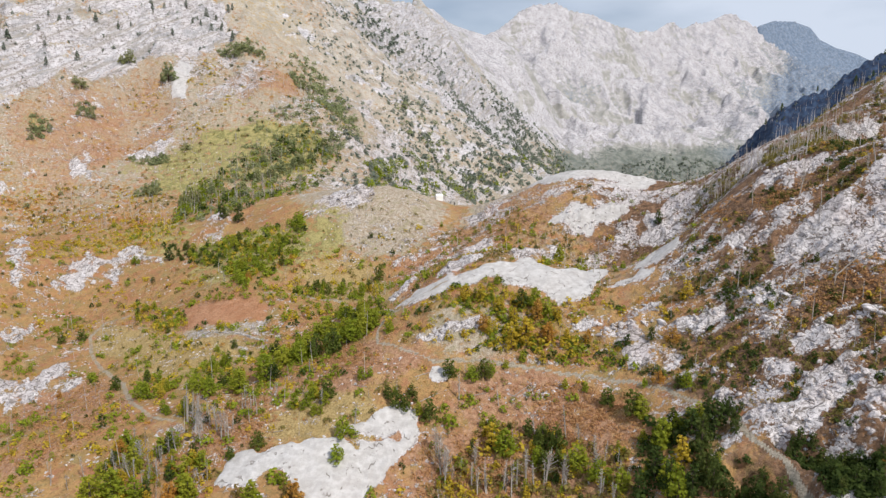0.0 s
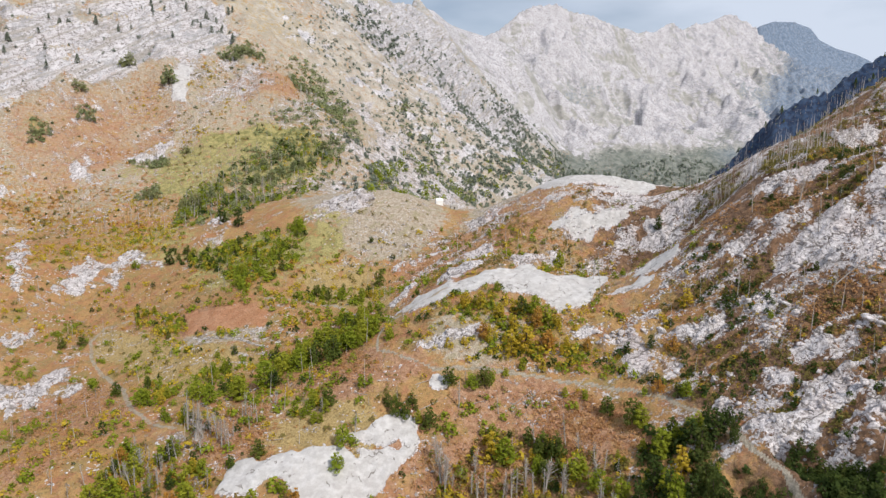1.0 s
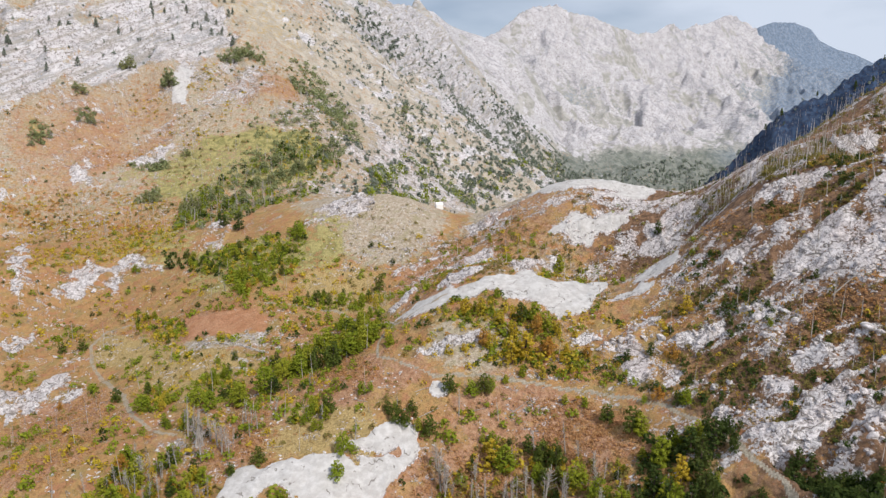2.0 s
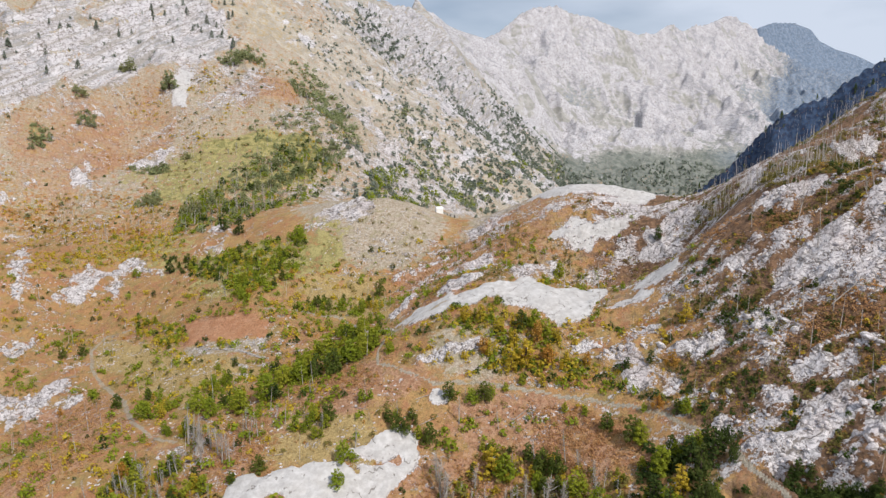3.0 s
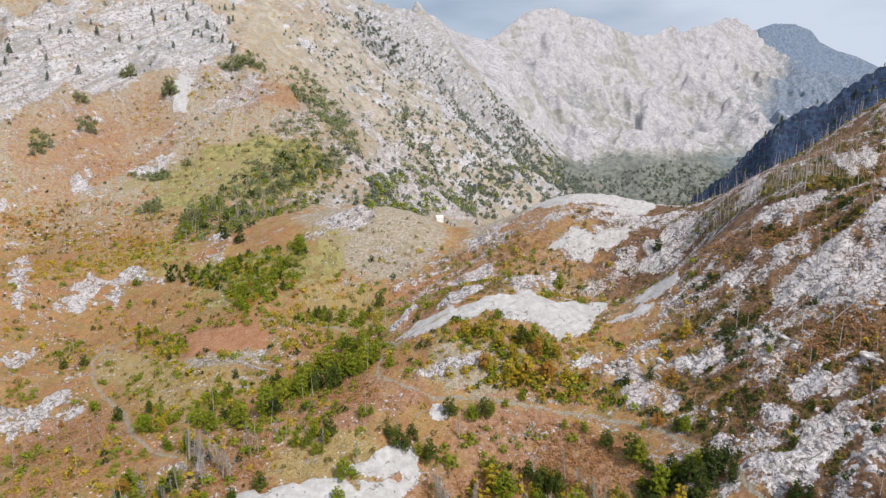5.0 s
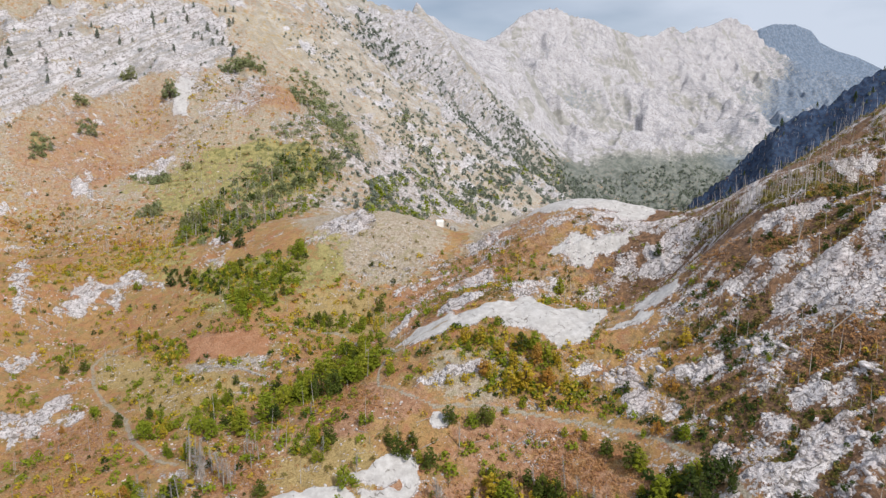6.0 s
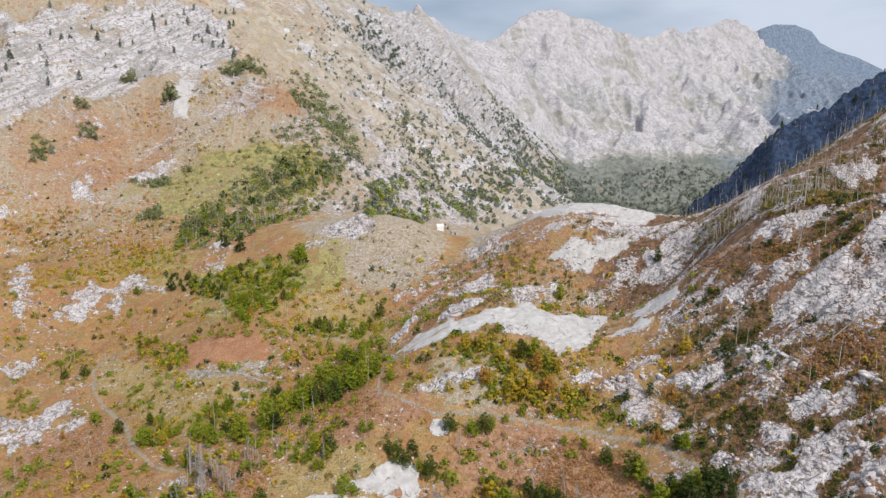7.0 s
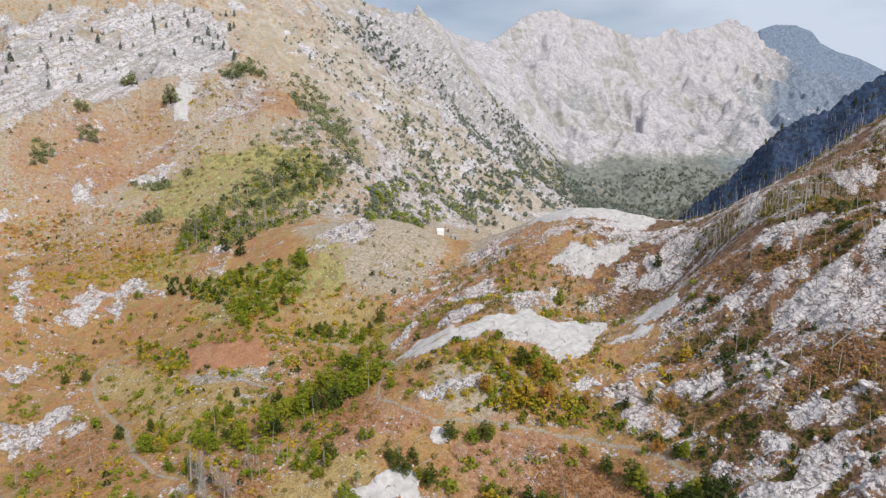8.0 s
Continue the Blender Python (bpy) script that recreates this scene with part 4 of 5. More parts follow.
def covers(x, y, z):
    """What covers the ground: shares from 0 to 1."""
    slab, craggy = rock_share(x, y)
    near = 1 - step(480, 620, y)
    cliff = patch(x, y, CLIFFS, 10, 17)
    bed = cliff_bed(x, y, broad_land(x, y))
    ledge = cliff * (1 - step(0.16, 0.32, bed + 0.12 * layers(x, y, 20, 2, 82))) * step(-0.15, 0.4, layers(x, y, 55, 2, 80))
    roads = np.maximum.reduce([track(x, y, ROAD, 0.65), 0.75 * track(x, y, LANE, 0.8), 0.8 * track(x, y, PATH_WEST, 1.1),
                               0.66 * track(x, y, PATH_LOOP, 1.1), 0.6 * track(x, y, PATH_BANK, 1.3)])
    east = step(55, 110, x + 12 * grain(x, y, 40, 71)) * near
    heath = patch(x, y, HEATH, 3, 3)
    saddle = patch(x, y, [SADDLE], 20, 12)
    strips = layers(x * 0.3, y - 0.2 * x, 7, 3, 72)
    stony = 0.17 + 0.12 * layers(x, y, 40, 3, 73) + east * (0.22 + 0.34 * east_ribs(x, y) - 0.04 * step(270, 330, y) - 0.45 * heath) + near * saddle * (0.03 + 0.42 * strips)
    stony = stony + step(480, 600, y) * (0.05 + 0.16 * layers(x, y, 60, 3, 75) + 0.16 * (ridged(x * 0.8 - 0.5 * y, 0.25 * y, 22, 3, 70) - 0.7))
    ridge = step(-205, -115, x + 0.12 * (y - 700) + 30 * grain(x, y, 60, 77)) * step(560, 700, y)
    stony = stony + ridge * (0.22 + 0.26 * layers(x + 0.5 * y, y * 0.5, 50, 3, 78))
    far = step(1380, 1520, y)
    big, small = far_ribs(x, y)
    # paler ribs, greyer gullies: turf between rock plus rib shading put into colour
    stony = np.maximum(stony, far * (0.66 + 0.16 * layers(x, y, 160, 3, 79) + 0.16 * big + 0.22 * small + 0.16 * far_flutes(x, y) - 0.05))
    mesa = step(2900, 3000, y)
    stony = stony * (1 - 0.75 * mesa) - 0.3 * mesa
    stony = np.maximum.reduce([stony, slab * 1.4, craggy * (0.60 + 0.18 * east + 0.40 * layers(x, y, 8, 3, 81)), cliff * (0.95 + 0.25 * layers(x, y, 45, 3, 83))])
    stony = stony * (1 - 0.85 * ledge)
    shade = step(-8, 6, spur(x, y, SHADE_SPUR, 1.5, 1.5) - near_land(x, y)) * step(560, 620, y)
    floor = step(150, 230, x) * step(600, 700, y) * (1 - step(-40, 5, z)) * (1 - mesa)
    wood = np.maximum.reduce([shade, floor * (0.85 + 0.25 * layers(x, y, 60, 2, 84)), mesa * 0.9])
    stony = stony * (1 - 0.55 * wood) - 0.05 * shade + floor * (0.28 * layers(x, y, 70, 3, 76) - 0.22)
    # right end of the far wall, also given the hazy blue
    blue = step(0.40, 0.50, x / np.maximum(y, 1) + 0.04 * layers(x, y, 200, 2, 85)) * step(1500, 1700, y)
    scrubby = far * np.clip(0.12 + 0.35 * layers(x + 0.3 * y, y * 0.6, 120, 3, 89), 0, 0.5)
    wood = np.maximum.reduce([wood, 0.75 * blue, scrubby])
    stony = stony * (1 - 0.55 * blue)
    rust = patch(x, y, RUST, 9, 8) * (0.9 + 0.35 * layers(x, y, 40, 2, 87))
    meadow = patch(x, y, MEADOW, 14, 14) * (0.6 + 0.25 * step(450, 540, y) + 0.3 * layers(x, y, 30, 2, 74))
    # bracken red weakened up the hill, as haze would
    rust = rust * (1 - 0.42 * step(430, 520, y)) * (1 - 0.45 * saddle * step(300, 360, y))
    stony = stony * (1 - 0.7 * meadow) - 0.6 * mesa
    earth, terrace = patch(x, y, EARTH, 2.5, 2.0), patch(x, y, TERRACE, 2.0, 1.5)
    rust = rust * (1 - terrace)
    stony = np.maximum((stony + 0.12 * saddle) * (1 - earth), 0.45 * terrace)
    # pale rises with distance on hill and far wall: painted haze
    return {"remote": np.maximum(step(1600, 2000, y), blue), "earth": earth, "far": step(900, 1450, y), "shaded": shade, "heath": np.maximum(0.8 * east, heath) + 0.3 * saddle, "massif": np.maximum(step(620, 1000, y), cliff), "bedded": np.maximum(cliff, 0.3 * far), "slab": slab, "stony": stony * (1 - roads), "track": roads, "rust": (rust + 0.25 * east) * (1 - far),
            "meadow": meadow, "pale": np.maximum.reduce([1.5 * terrace, 0.85 * patch(x, y, PALE, 16, 16), 0.45 * saddle, 0.75 * ridge, 1.2 * far, 0.66 * step(430, 600, y)]),
            "straw": np.maximum(0.9 * patch(x, y, STRAW, 8, 8), ledge), "wood": wood}


ground = build_ground()


# ---------------------------------------------------------------- plants
rng = np.random.default_rng(7)


def raw_mesh(name, verts, faces, material, smooth=False):
    """A mesh from arrays; faces: one array of rows of equal length."""
    me = bpy.data.meshes.new(name)
    verts, faces = np.asarray(verts, np.float32), np.asarray(faces, np.int32)
    me.vertices.add(len(verts))
    me.vertices.foreach_set("co", verts.ravel())
    me.loops.add(faces.size)
    me.loops.foreach_set("vertex_index", faces.ravel())
    me.polygons.add(len(faces))
    me.polygons.foreach_set("loop_start", np.arange(0, faces.size, faces.shape[1], dtype=np.int32))
    me.update(calc_edges=True)
    if smooth:
        me.polygons.foreach_set("use_smooth", np.ones(len(faces), bool))
    me.materials.append(material)
    return me


def part(name, me, parent, label=""):
    ob = new(name, me)
    ob.parent = parent
    return tagged(ob, label)


def sprays(centres, out, size, r):
    """Leaf sprays: bent four-cornered blades at the centres, facing roughly outwards."""
    n = len(centres)
    nrm = out + r.normal(0, 0.55, (n, 3))
    nrm /= np.linalg.norm(nrm, axis=1)[:, None] + 1e-9
    a = np.cross(nrm, r.normal(0, 1, (n, 3)))
    a /= np.linalg.norm(a, axis=1)[:, None] + 1e-9
    b = np.cross(nrm, a)
    s = size * r.uniform(0.6, 1.35, (n, 1))
    w = s * r.uniform(0.55, 0.9, (n, 1))
    v = np.stack([centres - a * s, centres - b * w + nrm * s * 0.18, centres + a * s, centres + b * w + nrm * s * 0.18], 1).reshape(-1, 3)
    return v, np.arange(4 * n).reshape(-1, 4)


def crown_points(kind, count, r):
    """Points and outward ways over a lumpy crown one metre high (z 0 to 1)."""
    if kind == "pine":
        z = r.uniform(0.06, 1.0, count) ** 0.85
        tiers = np.abs(((z * 6.5) % 1) - 0.5) * 0.7 + 0.65
        rad = 0.23 * (1.02 - z) ** 0.75 * tiers
        ang = r.uniform(0, 6.283, count)
        rad = rad * r.uniform(0.6, 1.1, count) * (1 + 0.25 * np.sin(ang * 3 + z * 9))
        p = np.stack([rad * np.cos(ang), rad * np.sin(ang), z], 1)
        out = np.stack([np.cos(ang), np.sin(ang), 0.35 + 0 * ang], 1)
        return p, out
    lobes = []
    n = {"broad": 26, "tall": 24, "shrub": 12}[kind]
    wide = {"broad": 0.40, "tall": 0.26, "shrub": 0.52}[kind]
    for i in range(n):
        h = 0.08 + 0.80 * (i + r.uniform(0, 0.9)) / n
        env = wide * (1.02 - h) ** 0.55 * min(1.0, 0.62 + 1.6 * h)
        ang = i * 2.4 + r.uniform(-0.5, 0.5)
        spread = env * r.uniform(0.30, 0.88)
        lobes.append((spread * math.cos(ang), spread * math.sin(ang), h, max(0.05, env * r.uniform(0.26, 0.44))))
    lobes = np.array(lobes)
    pick = r.choice(n, count, p=lobes[:, 3] ** 2 / (lobes[:, 3] ** 2).sum())
    d = r.normal(0, 1, (count, 3))
    d /= np.linalg.norm(d, axis=1)[:, None]
    d[:, 2] = np.abs(d[:, 2]) * np.where(r.random(count) < 0.66, 1, -0.8)
    p = lobes[pick, :3] + d * lobes[pick, 3:4] * r.uniform(0.72, 1.06, (count, 1)) * np.array([1, 1, 0.85])
    p[:, 2] = np.clip(p[:, 2], 0.02, 1.05)
    return p, d + np.array([0, 0, 0.25])


def tube(points, radii, sides=6):
    v, f = [], []
    for i, (p, r_) in enumerate(zip(points, radii)):
        for k in range(sides):
            a = 6.2832 * k / sides
            v.append((p[0] + r_ * math.cos(a), p[1] + r_ * math.sin(a), p[2]))
    for i in range(len(points) - 1):
        for k in range(sides):
            f.append((i * sides + k, i * sides + (k + 1) % sides, (i + 1) * sides + (k + 1) % sides, (i + 1) * sides + k))
    return v, f


def join(tubes):
    v, f = [], []
    for tv, tf in tubes:
        o = len(v)
        v += tv
        f += [tuple(i + o for i in q) for q in tf]
    return v, f


def limbs(r, n, z0, z1, reach, rise, thick):
    out = []
    for i in range(n):
        a, z = i * 2.39 + r.uniform(-0.4, 0.4), z0 + (z1 - z0) * (i + 0.5) / n
        l = reach * r.uniform(0.6, 1.1)
        e = (l * math.cos(a), l * math.sin(a), z + rise * l)
        m = (0.5 * e[0], 0.5 * e[1], z + 0.35 * rise * l)
        out.append(tube([(0, 0, z - 0.02), m, e], [thick, thick * 0.7, thick * 0.25], 4))
    return out


def build_tree(kind, colour, variant):
    """A leafy tree or bush one metre high, to be scaled; trunk, limbs and crown."""
    r = np.random.default_rng(100 + variant * 13 + len(colour) * 7 + len(kind))
    name = {"broad": "broadleaf_tree", "tall": "slender_tree", "shrub": "bush", "pine": "conifer"}[kind]
    root = new(name)
    lean = r.uniform(-0.03, 0.03, 2)
    top = {"broad": 0.7, "tall": 0.8, "shrub": 0.45, "pine": 0.95}[kind]
    thick = {"broad": 0.028, "tall": 0.022, "shrub": 0.02, "pine": 0.02}[kind]
    zs = [-0.08, 0.1, top * 0.5, top]
    stem = tube([(lean[0] * z, lean[1] * z * 2, z) for z in zs], [thick * 1.4, thick, thick * 0.7, thick * 0.25])
    tv, tf = join([stem] + limbs(r, 0 if kind == "pine" else 6, top * 0.25, top * 0.8, 0.2 if kind != "tall" else 0.12, 0.9 if kind != "pine" else 0.1, thick * 0.45))
    part("trunk", raw_mesh("trunk", tv, tf, BARK, True), root)
    count = {"broad": 720, "tall": 620, "shrub": 300, "pine": 300}[kind]
    size = {"broad": 0.037, "tall": 0.031, "shrub": 0.060, "pine": 0.041}[kind]
    p, out = crown_points(kind, count, r)
    v, f = sprays(p, out, size, r)
    part("crown", raw_mesh("crown", v, f, LEAF[colour]), root)
    return root


def build_snag(variant):
    """A dead standing tree, bleached, one metre high, to be scaled."""
    r = np.random.default_rng(900 + variant)
    root = new("dead_tree")
    lean = r.uniform(-0.05, 0.05, 2)
    zs = np.linspace(-0.04, 1.0, 6)
    pts = [(lean[0] * z + 0.006 * math.sin(5 * z + variant), lean[1] * z, z) for z in zs]
    thick = 0.017
    stem = tube(pts, [thick * (1.25 - z * 1.12) if z < 0.95 else thick * 0.12 for z in zs])
    reach, rise = [0.10, 0.12, 0.15, 0.07][variant % 4], [0.5, -0.25, 0.9, 0.2][variant % 4]
    tv, tf = join([stem] + limbs(r, [10, 14, 18, 7][variant % 4], 0.3, 0.94, reach * 0.55, rise, 0.006))
    part("trunk", raw_mesh("trunk", tv, tf, DEADWOOD, True), root)
    for bv, bf in limbs(r, 5, 0.35, 0.85, reach * 1.15, rise, 0.009):
        part("branch", raw_mesh("branch", bv, bf, DEADWOOD, True), root)
    twigs = [tube([(0, 0, z), (0.55 * l * math.cos(a), 0.55 * l * math.sin(a), z + (0.25 + rise) * 0.3 * l), (l * math.cos(a), l * math.sin(a), z + (0.25 + rise) * l)], [0.006, 0.005, 0.0025], 3)
             for z, l, a in ((0.25 + 0.7 * i / 40, reach * r.uniform(0.5, 1.25) * (1.25 - 0.8 * i / 40), i * 2.4 + r.uniform(-0.6, 0.6)) for i in range(40))]
    tv, tf = join(twigs)
    part("branchwork", raw_mesh("branchwork", tv, tf, DEADWOOD), root)
    return root


MADE = {}
LABELS = {("broad", "deep"): "deep green broadleaf tree with a full crown", ("tall", "deep"): "slender deep green tree of a copse", ("broad", "dark"): "dark green broadleaf tree with a dense rounded crown", ("broad", "green"): "green broadleaf tree with a loose crown",
          ("broad", "ochre"): "broadleaf tree turning yellow in autumn", ("broad", "russet"): "small tree with orange-brown autumn leaves",
          ("broad", "sage"): "dull sage-green broadleaf tree on the hillside",
          ("broad", "lime"): "bright green rounded young tree", ("tall", "dark"): "dark green slender tree beside the gravel road",
          ("tall", "green"): "slender green tree on the slope", ("tall", "ochre"): "slender yellowing tree in the thicket",
          ("tall", "russet"): "slender orange autumn tree", ("shrub", "dark"): "low dark green bush on the stony slope",
          ("shrub", "green"): "low green bush on dry turf", ("shrub", "ochre"): "low yellowing bush on dry turf",
          ("shrub", "russet"): "low orange-brown bush", ("shrub", "olive"): "dull olive bush among limestone", ("shrub", "sage"): "dull sage-green bush on the hillside", ("shrub", "lime"): "small bright green bush",
          ("pine", "pine"): "grey-green conifer on the pale cliff", ("pine", "dark"): "dark green conifer on the slope"}


def place(key, build, label, category, group, x, y, z, high, wide, turn, tip=(0, 0)):
    if key not in MADE:
        ob = MADE[key] = tagged(build(), label, category, group)
    else:
        ob = copy_thing(MADE[key], Matrix.Identity(4))
    ob.matrix_basis = Matrix.LocRotScale((x, y, z), Euler((tip[0], tip[1], turn)), (high * wide, high * wide, high))


def plant(rows, kind, colour, group, wide=1.0):
    """Rows of x, y, height."""
    if len(rows) == 0:
        return
    a = np.array([r_[:3] for r_ in rows], float)
    zs = land(a[:, 0], a[:, 1])
    for (x, y, h), z in zip(a, zs):
        v = int(rng.integers(0, 3))
        kk = kind
        place((kk, colour, v), lambda: build_tree(kk, colour, v), LABELS[(kk, colour)], "bush" if kk == "shrub" else "tree", group,
              x, y, z - 0.03 * h, h, wide * rng.uniform(0.85, 1.2), rng.uniform(0, 6.28))


def plant_dead(rows, group, wide=1.0):
    a = np.array([r_[:3] for r_ in rows], float)
    zs = land(a[:, 0], a[:, 1])
    for (x, y, h), z in zip(a, zs):
        v = int(rng.integers(0, 4))
        place(("snag", v), lambda: build_snag(v), "bleached grey standing dead tree with bare branches", "dead tree", group,
              x, y, z - 0.1, h * rng.uniform(0.7, 1.1), wide * rng.uniform(0.8, 1.25), rng.uniform(0, 6.28), rng.normal(0, 0.075, 2))


def scatter(outline, count, keep=None):
    """Random places inside an outline."""
    q = np.array(outline, float)
    pts = np.zeros((0, 2))
    while len(pts) < count:
        c = rng.uniform(q.min(0), q.max(0), (count * 2, 2))
        ok = inside(c[:, 0], c[:, 1], outline) > 0
        if keep is not None:
            ok &= keep(c[:, 0], c[:, 1])
        pts = np.concatenate([pts, c[ok]])
    return pts[:count]


def off_rock(x, y):
    slab, craggy = rock_share(x, y)
    road = np.maximum(track(x, y, ROAD, 3.2), np.maximum(track(x, y, LANE, 2.2), track(x, y, PATH_LOOP, 2.0)))
    return (slab < 0.2) & (craggy < 0.5) & (road < 0.1) & (patch(x, y, EARTH, 2, 1) < 0.5)


def in_clumps(size, cut, seed):
    return lambda x, y: off_rock(x, y) & (layers(x, y, size, 2, seed) > cut)


def sized(pts, lo, hi):
    return np.column_stack([pts, rng.uniform(lo, hi, len(pts)) * rng.uniform(0.8, 1.1, len(pts))])


no_track = lambda x, y: track(x, y, ROAD, 2.5) < 0.1
plant(DARK_TREES, "broad", "deep", "deep green trees of the valley", 1.05)
plant(DARK_TREES_ROADSIDE, "tall", "dark", "dark green trees by the road", 1.2)
plant(sized(scatter(SHADY_BANK, 34, no_track), 3.5, 7), "tall", "dark", "dark green trees by the road", 1.2)
plant(GREEN_TREES, "broad", "green", "green trees of the valley", 1.2)
plant(GREEN_TREES_SLOPE, "broad", "green", "green trees of the slope", 1.1)
plant(LIME_TREES, "broad", "lime", "bright green young trees", 1.0)
plant(OCHRE_TREES, "tall", "ochre", "yellowing trees", 1.25)
plant(RUSSET_TREES, "broad", "russet", "orange-brown trees", 1.0)
plant(HILL_BUSHES, "shrub", "sage", "bushes of the west hill", 1.2)
plant(HILL_TREES, "broad", "sage", "green trees of the west hill", 1.2)
plant_dead(DEAD_TREES, "bare dead trees of the valley", 1.3)
plant_dead(DEAD_TREES_CLUSTER, "bare dead trees of the valley", 1.35)
plant_dead(DEAD_TREES_SLOPE, "bare dead trees of the slopes")
plant(sized(scatter(THICKET_MID, 6, off_rock), 4, 7), "broad", "dark", "dark green trees of the valley", 1.1)
plant(DARK_TREES_BANK, "broad", "dark", "dark green trees by the road", 0.75)
plant(sized(scatter(ROAD_THICKET, 12, off_rock), 3, 7), "tall", "dark", "dark green trees by the road", 1.15)
plant(sized(scatter(ROAD_THICKET, 8, off_rock), 4, 8), "tall", "green", "green trees by the road", 1.1)
plant(sized(scatter(ROAD_THICKET, 8, off_rock), 4, 8), "broad", "green", "green trees by the road", 1.0)
plant(sized(scatter(OCHRE_THICKET, 26, off_rock), 3, 7), "tall", "ochre", "yellowing trees", 1.05)
plant(sized(scatter(OCHRE_THICKET, 7, off_rock), 3, 6), "tall", "green", "green trees of the slope", 1.1)
plant(sized(scatter(LOW_WEST, 9, off_rock), 4, 7), "tall", "ochre", "yellowing trees", 1.4)
plant(sized(scatter(LOW_WEST, 8, off_rock), 3, 6), "broad", "russet", "orange-brown trees", 1.0)
plant(sized(scatter(LOW_WEST, 8, off_rock), 5, 8), "tall", "dark", "dark green trees of the valley", 1.3)
plant(sized(scatter(LOW_WEST, 26, off_rock), 5, 8.5), "tall", "green", "green trees of the valley", 1.5)
plant(sized(scatter(SLAB_FRONT, 8), 3, 5.5), "shrub", "olive", "olive bushes below the slab", 1.0)
plant(sized(scatter(SLAB_FRONT, 5), 3, 5.5), "shrub", "green", "scattered green bushes", 0.9)
plant(sized(scatter(COPSE_BARE, 9, off_rock), 4, 7), "tall", "green", "green trees of the copses", 1.2)
plant(sized(scatter(SLAB_TOP, 6), 3.5, 6.5), "tall", "deep", "deep green trees of the copses", 1.2)
plant(sized(scatter(LOW_MID, 14, off_rock), 2.5, 5.5), "tall", "green", "green trees of the slope", 1.4)
plant(sized(scatter(LOW_MID, 10, off_rock), 2.5, 5), "broad", "dark", "dark green trees of the valley", 1.0)
plant(sized(scatter(LOW_MID, 10, off_rock), 2.5, 5), "tall", "ochre", "yellowing trees", 1.4)
for outline, greens, darks, ochres, lo, hi in ((COPSE_WEST, 34, 12, 12, 3.5, 7.5), (COPSE_EDGE, 4, 12, 2, 3.5, 6.5), (COPSE_HILL, 14, 6, 3, 5, 9), (COPSE_MID, 30, 6, 3, 5, 10),
                                               (COPSE_LOOP, 8, 1, 3, 4, 8), (COPSE_LOW, 4, 1, 1, 4, 7), (COPSE_STAND, 8, 5, 1, 5, 9), (COPSE_BANK, 7, 2, 9, 3, 6), (COPSE_ROW, 4, 9, 6, 3.5, 6.5), (COPSE_SOUTH, 4, 9, 2, 4, 8)):
    plant(sized(scatter(outline, greens, off_rock), lo, hi), "broad", "green", "green trees of the copses", 0.95)
    plant(sized(scatter(outline, darks, off_rock), lo, hi), "tall", "deep", "deep green trees of the copses", 1.3)
    plant(sized(scatter(outline, ochres, off_rock), 0.8 * lo, 0.8 * hi), "tall", "ochre", "yellowing trees", 1.2)
plant_dead(sized(scatter(LOW_MID, 30), 5, 11), "bare dead trees of the valley", 1.2)
plant_dead(sized(scatter(LOW_WEST, 34), 4, 9), "bare dead trees of the valley")
plant_dead(sized(scatter(EAST_RIDGE, 80), 4, 9), "bare dead trees of the ridge", 0.8)
plant_dead(sized(scatter(EAST_SLOPE, 26, off_rock), 3, 8), "bare dead trees of the slopes", 0.8)
plant_dead(sized(scatter(WOOD_SLOPE, 44), 6, 14), "bare dead trees of the west wood", 1.0)
plant_dead(sized(scatter(WEST_HILL, 40), 5, 12), "bare dead trees of the west hill", 1.0)
plant_dead(sized(scatter(VALLEY, 24, off_rock), 4, 9), "bare dead trees of the valley", 0.8)
plant(sized(scatter(SPUR_WOOD, 170), 4, 9), "pine", "dark", "conifers of the shady spur", 1.3)
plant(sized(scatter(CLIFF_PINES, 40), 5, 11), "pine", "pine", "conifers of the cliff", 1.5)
plant(sized(scatter(VALLEY, 40, off_rock), 1.6, 4), "shrub", "dark", "scattered dark bushes", 1.0)
plant(sized(scatter(VALLEY, 40, off_rock), 1.5, 3.6), "shrub", "green", "scattered green bushes", 1.0)
plant(sized(scatter(EAST_SLOPE, 45, off_rock), 1.5, 4), "shrub", "dark", "scattered dark bushes", 1.0)
plant(sized(scatter(SADDLE, 26, off_rock), 1.6, 4), "shrub", "green", "scattered green bushes", 1.0)


# thin bleached trunks in the far woods, too many to tell apart
def far_trunks(pts, high):
    z = land(pts[:, 0], pts[:, 1])
    n = len(pts)
    lean = rng.normal(0, 0.05, (n, 2)) * high[:, None]
    foot, top = np.column_stack([pts, z - 0.3]), np.column_stack([pts + lean, z + high])
    w = 0.013 * high + 0.04
    vs = []
    for a in (0.0, 2.094, 4.189):
        o = np.stack([np.cos(a) * w, np.sin(a) * w, 0 * w], 1)
        vs += [foot + o, top + 0.25 * o]
    v = np.stack(vs, 1).reshape(-1, 3)
    b = np.arange(n)[:, None] * 6
    f = np.concatenate([np.stack([b[:, 0] + 2 * i, b[:, 0] + 2 * ((i + 1) % 3), b[:, 0] + 2 * ((i + 1) % 3) + 1, b[:, 0] + 2 * i + 1], 1) for i in range(3)])
    tagged(new("dead_trunks", raw_mesh("dead_trunks", v, f, DEADWOOD)), "thin bleached dead trunks standing in the burnt woods", "dead wood", kind="stuff")


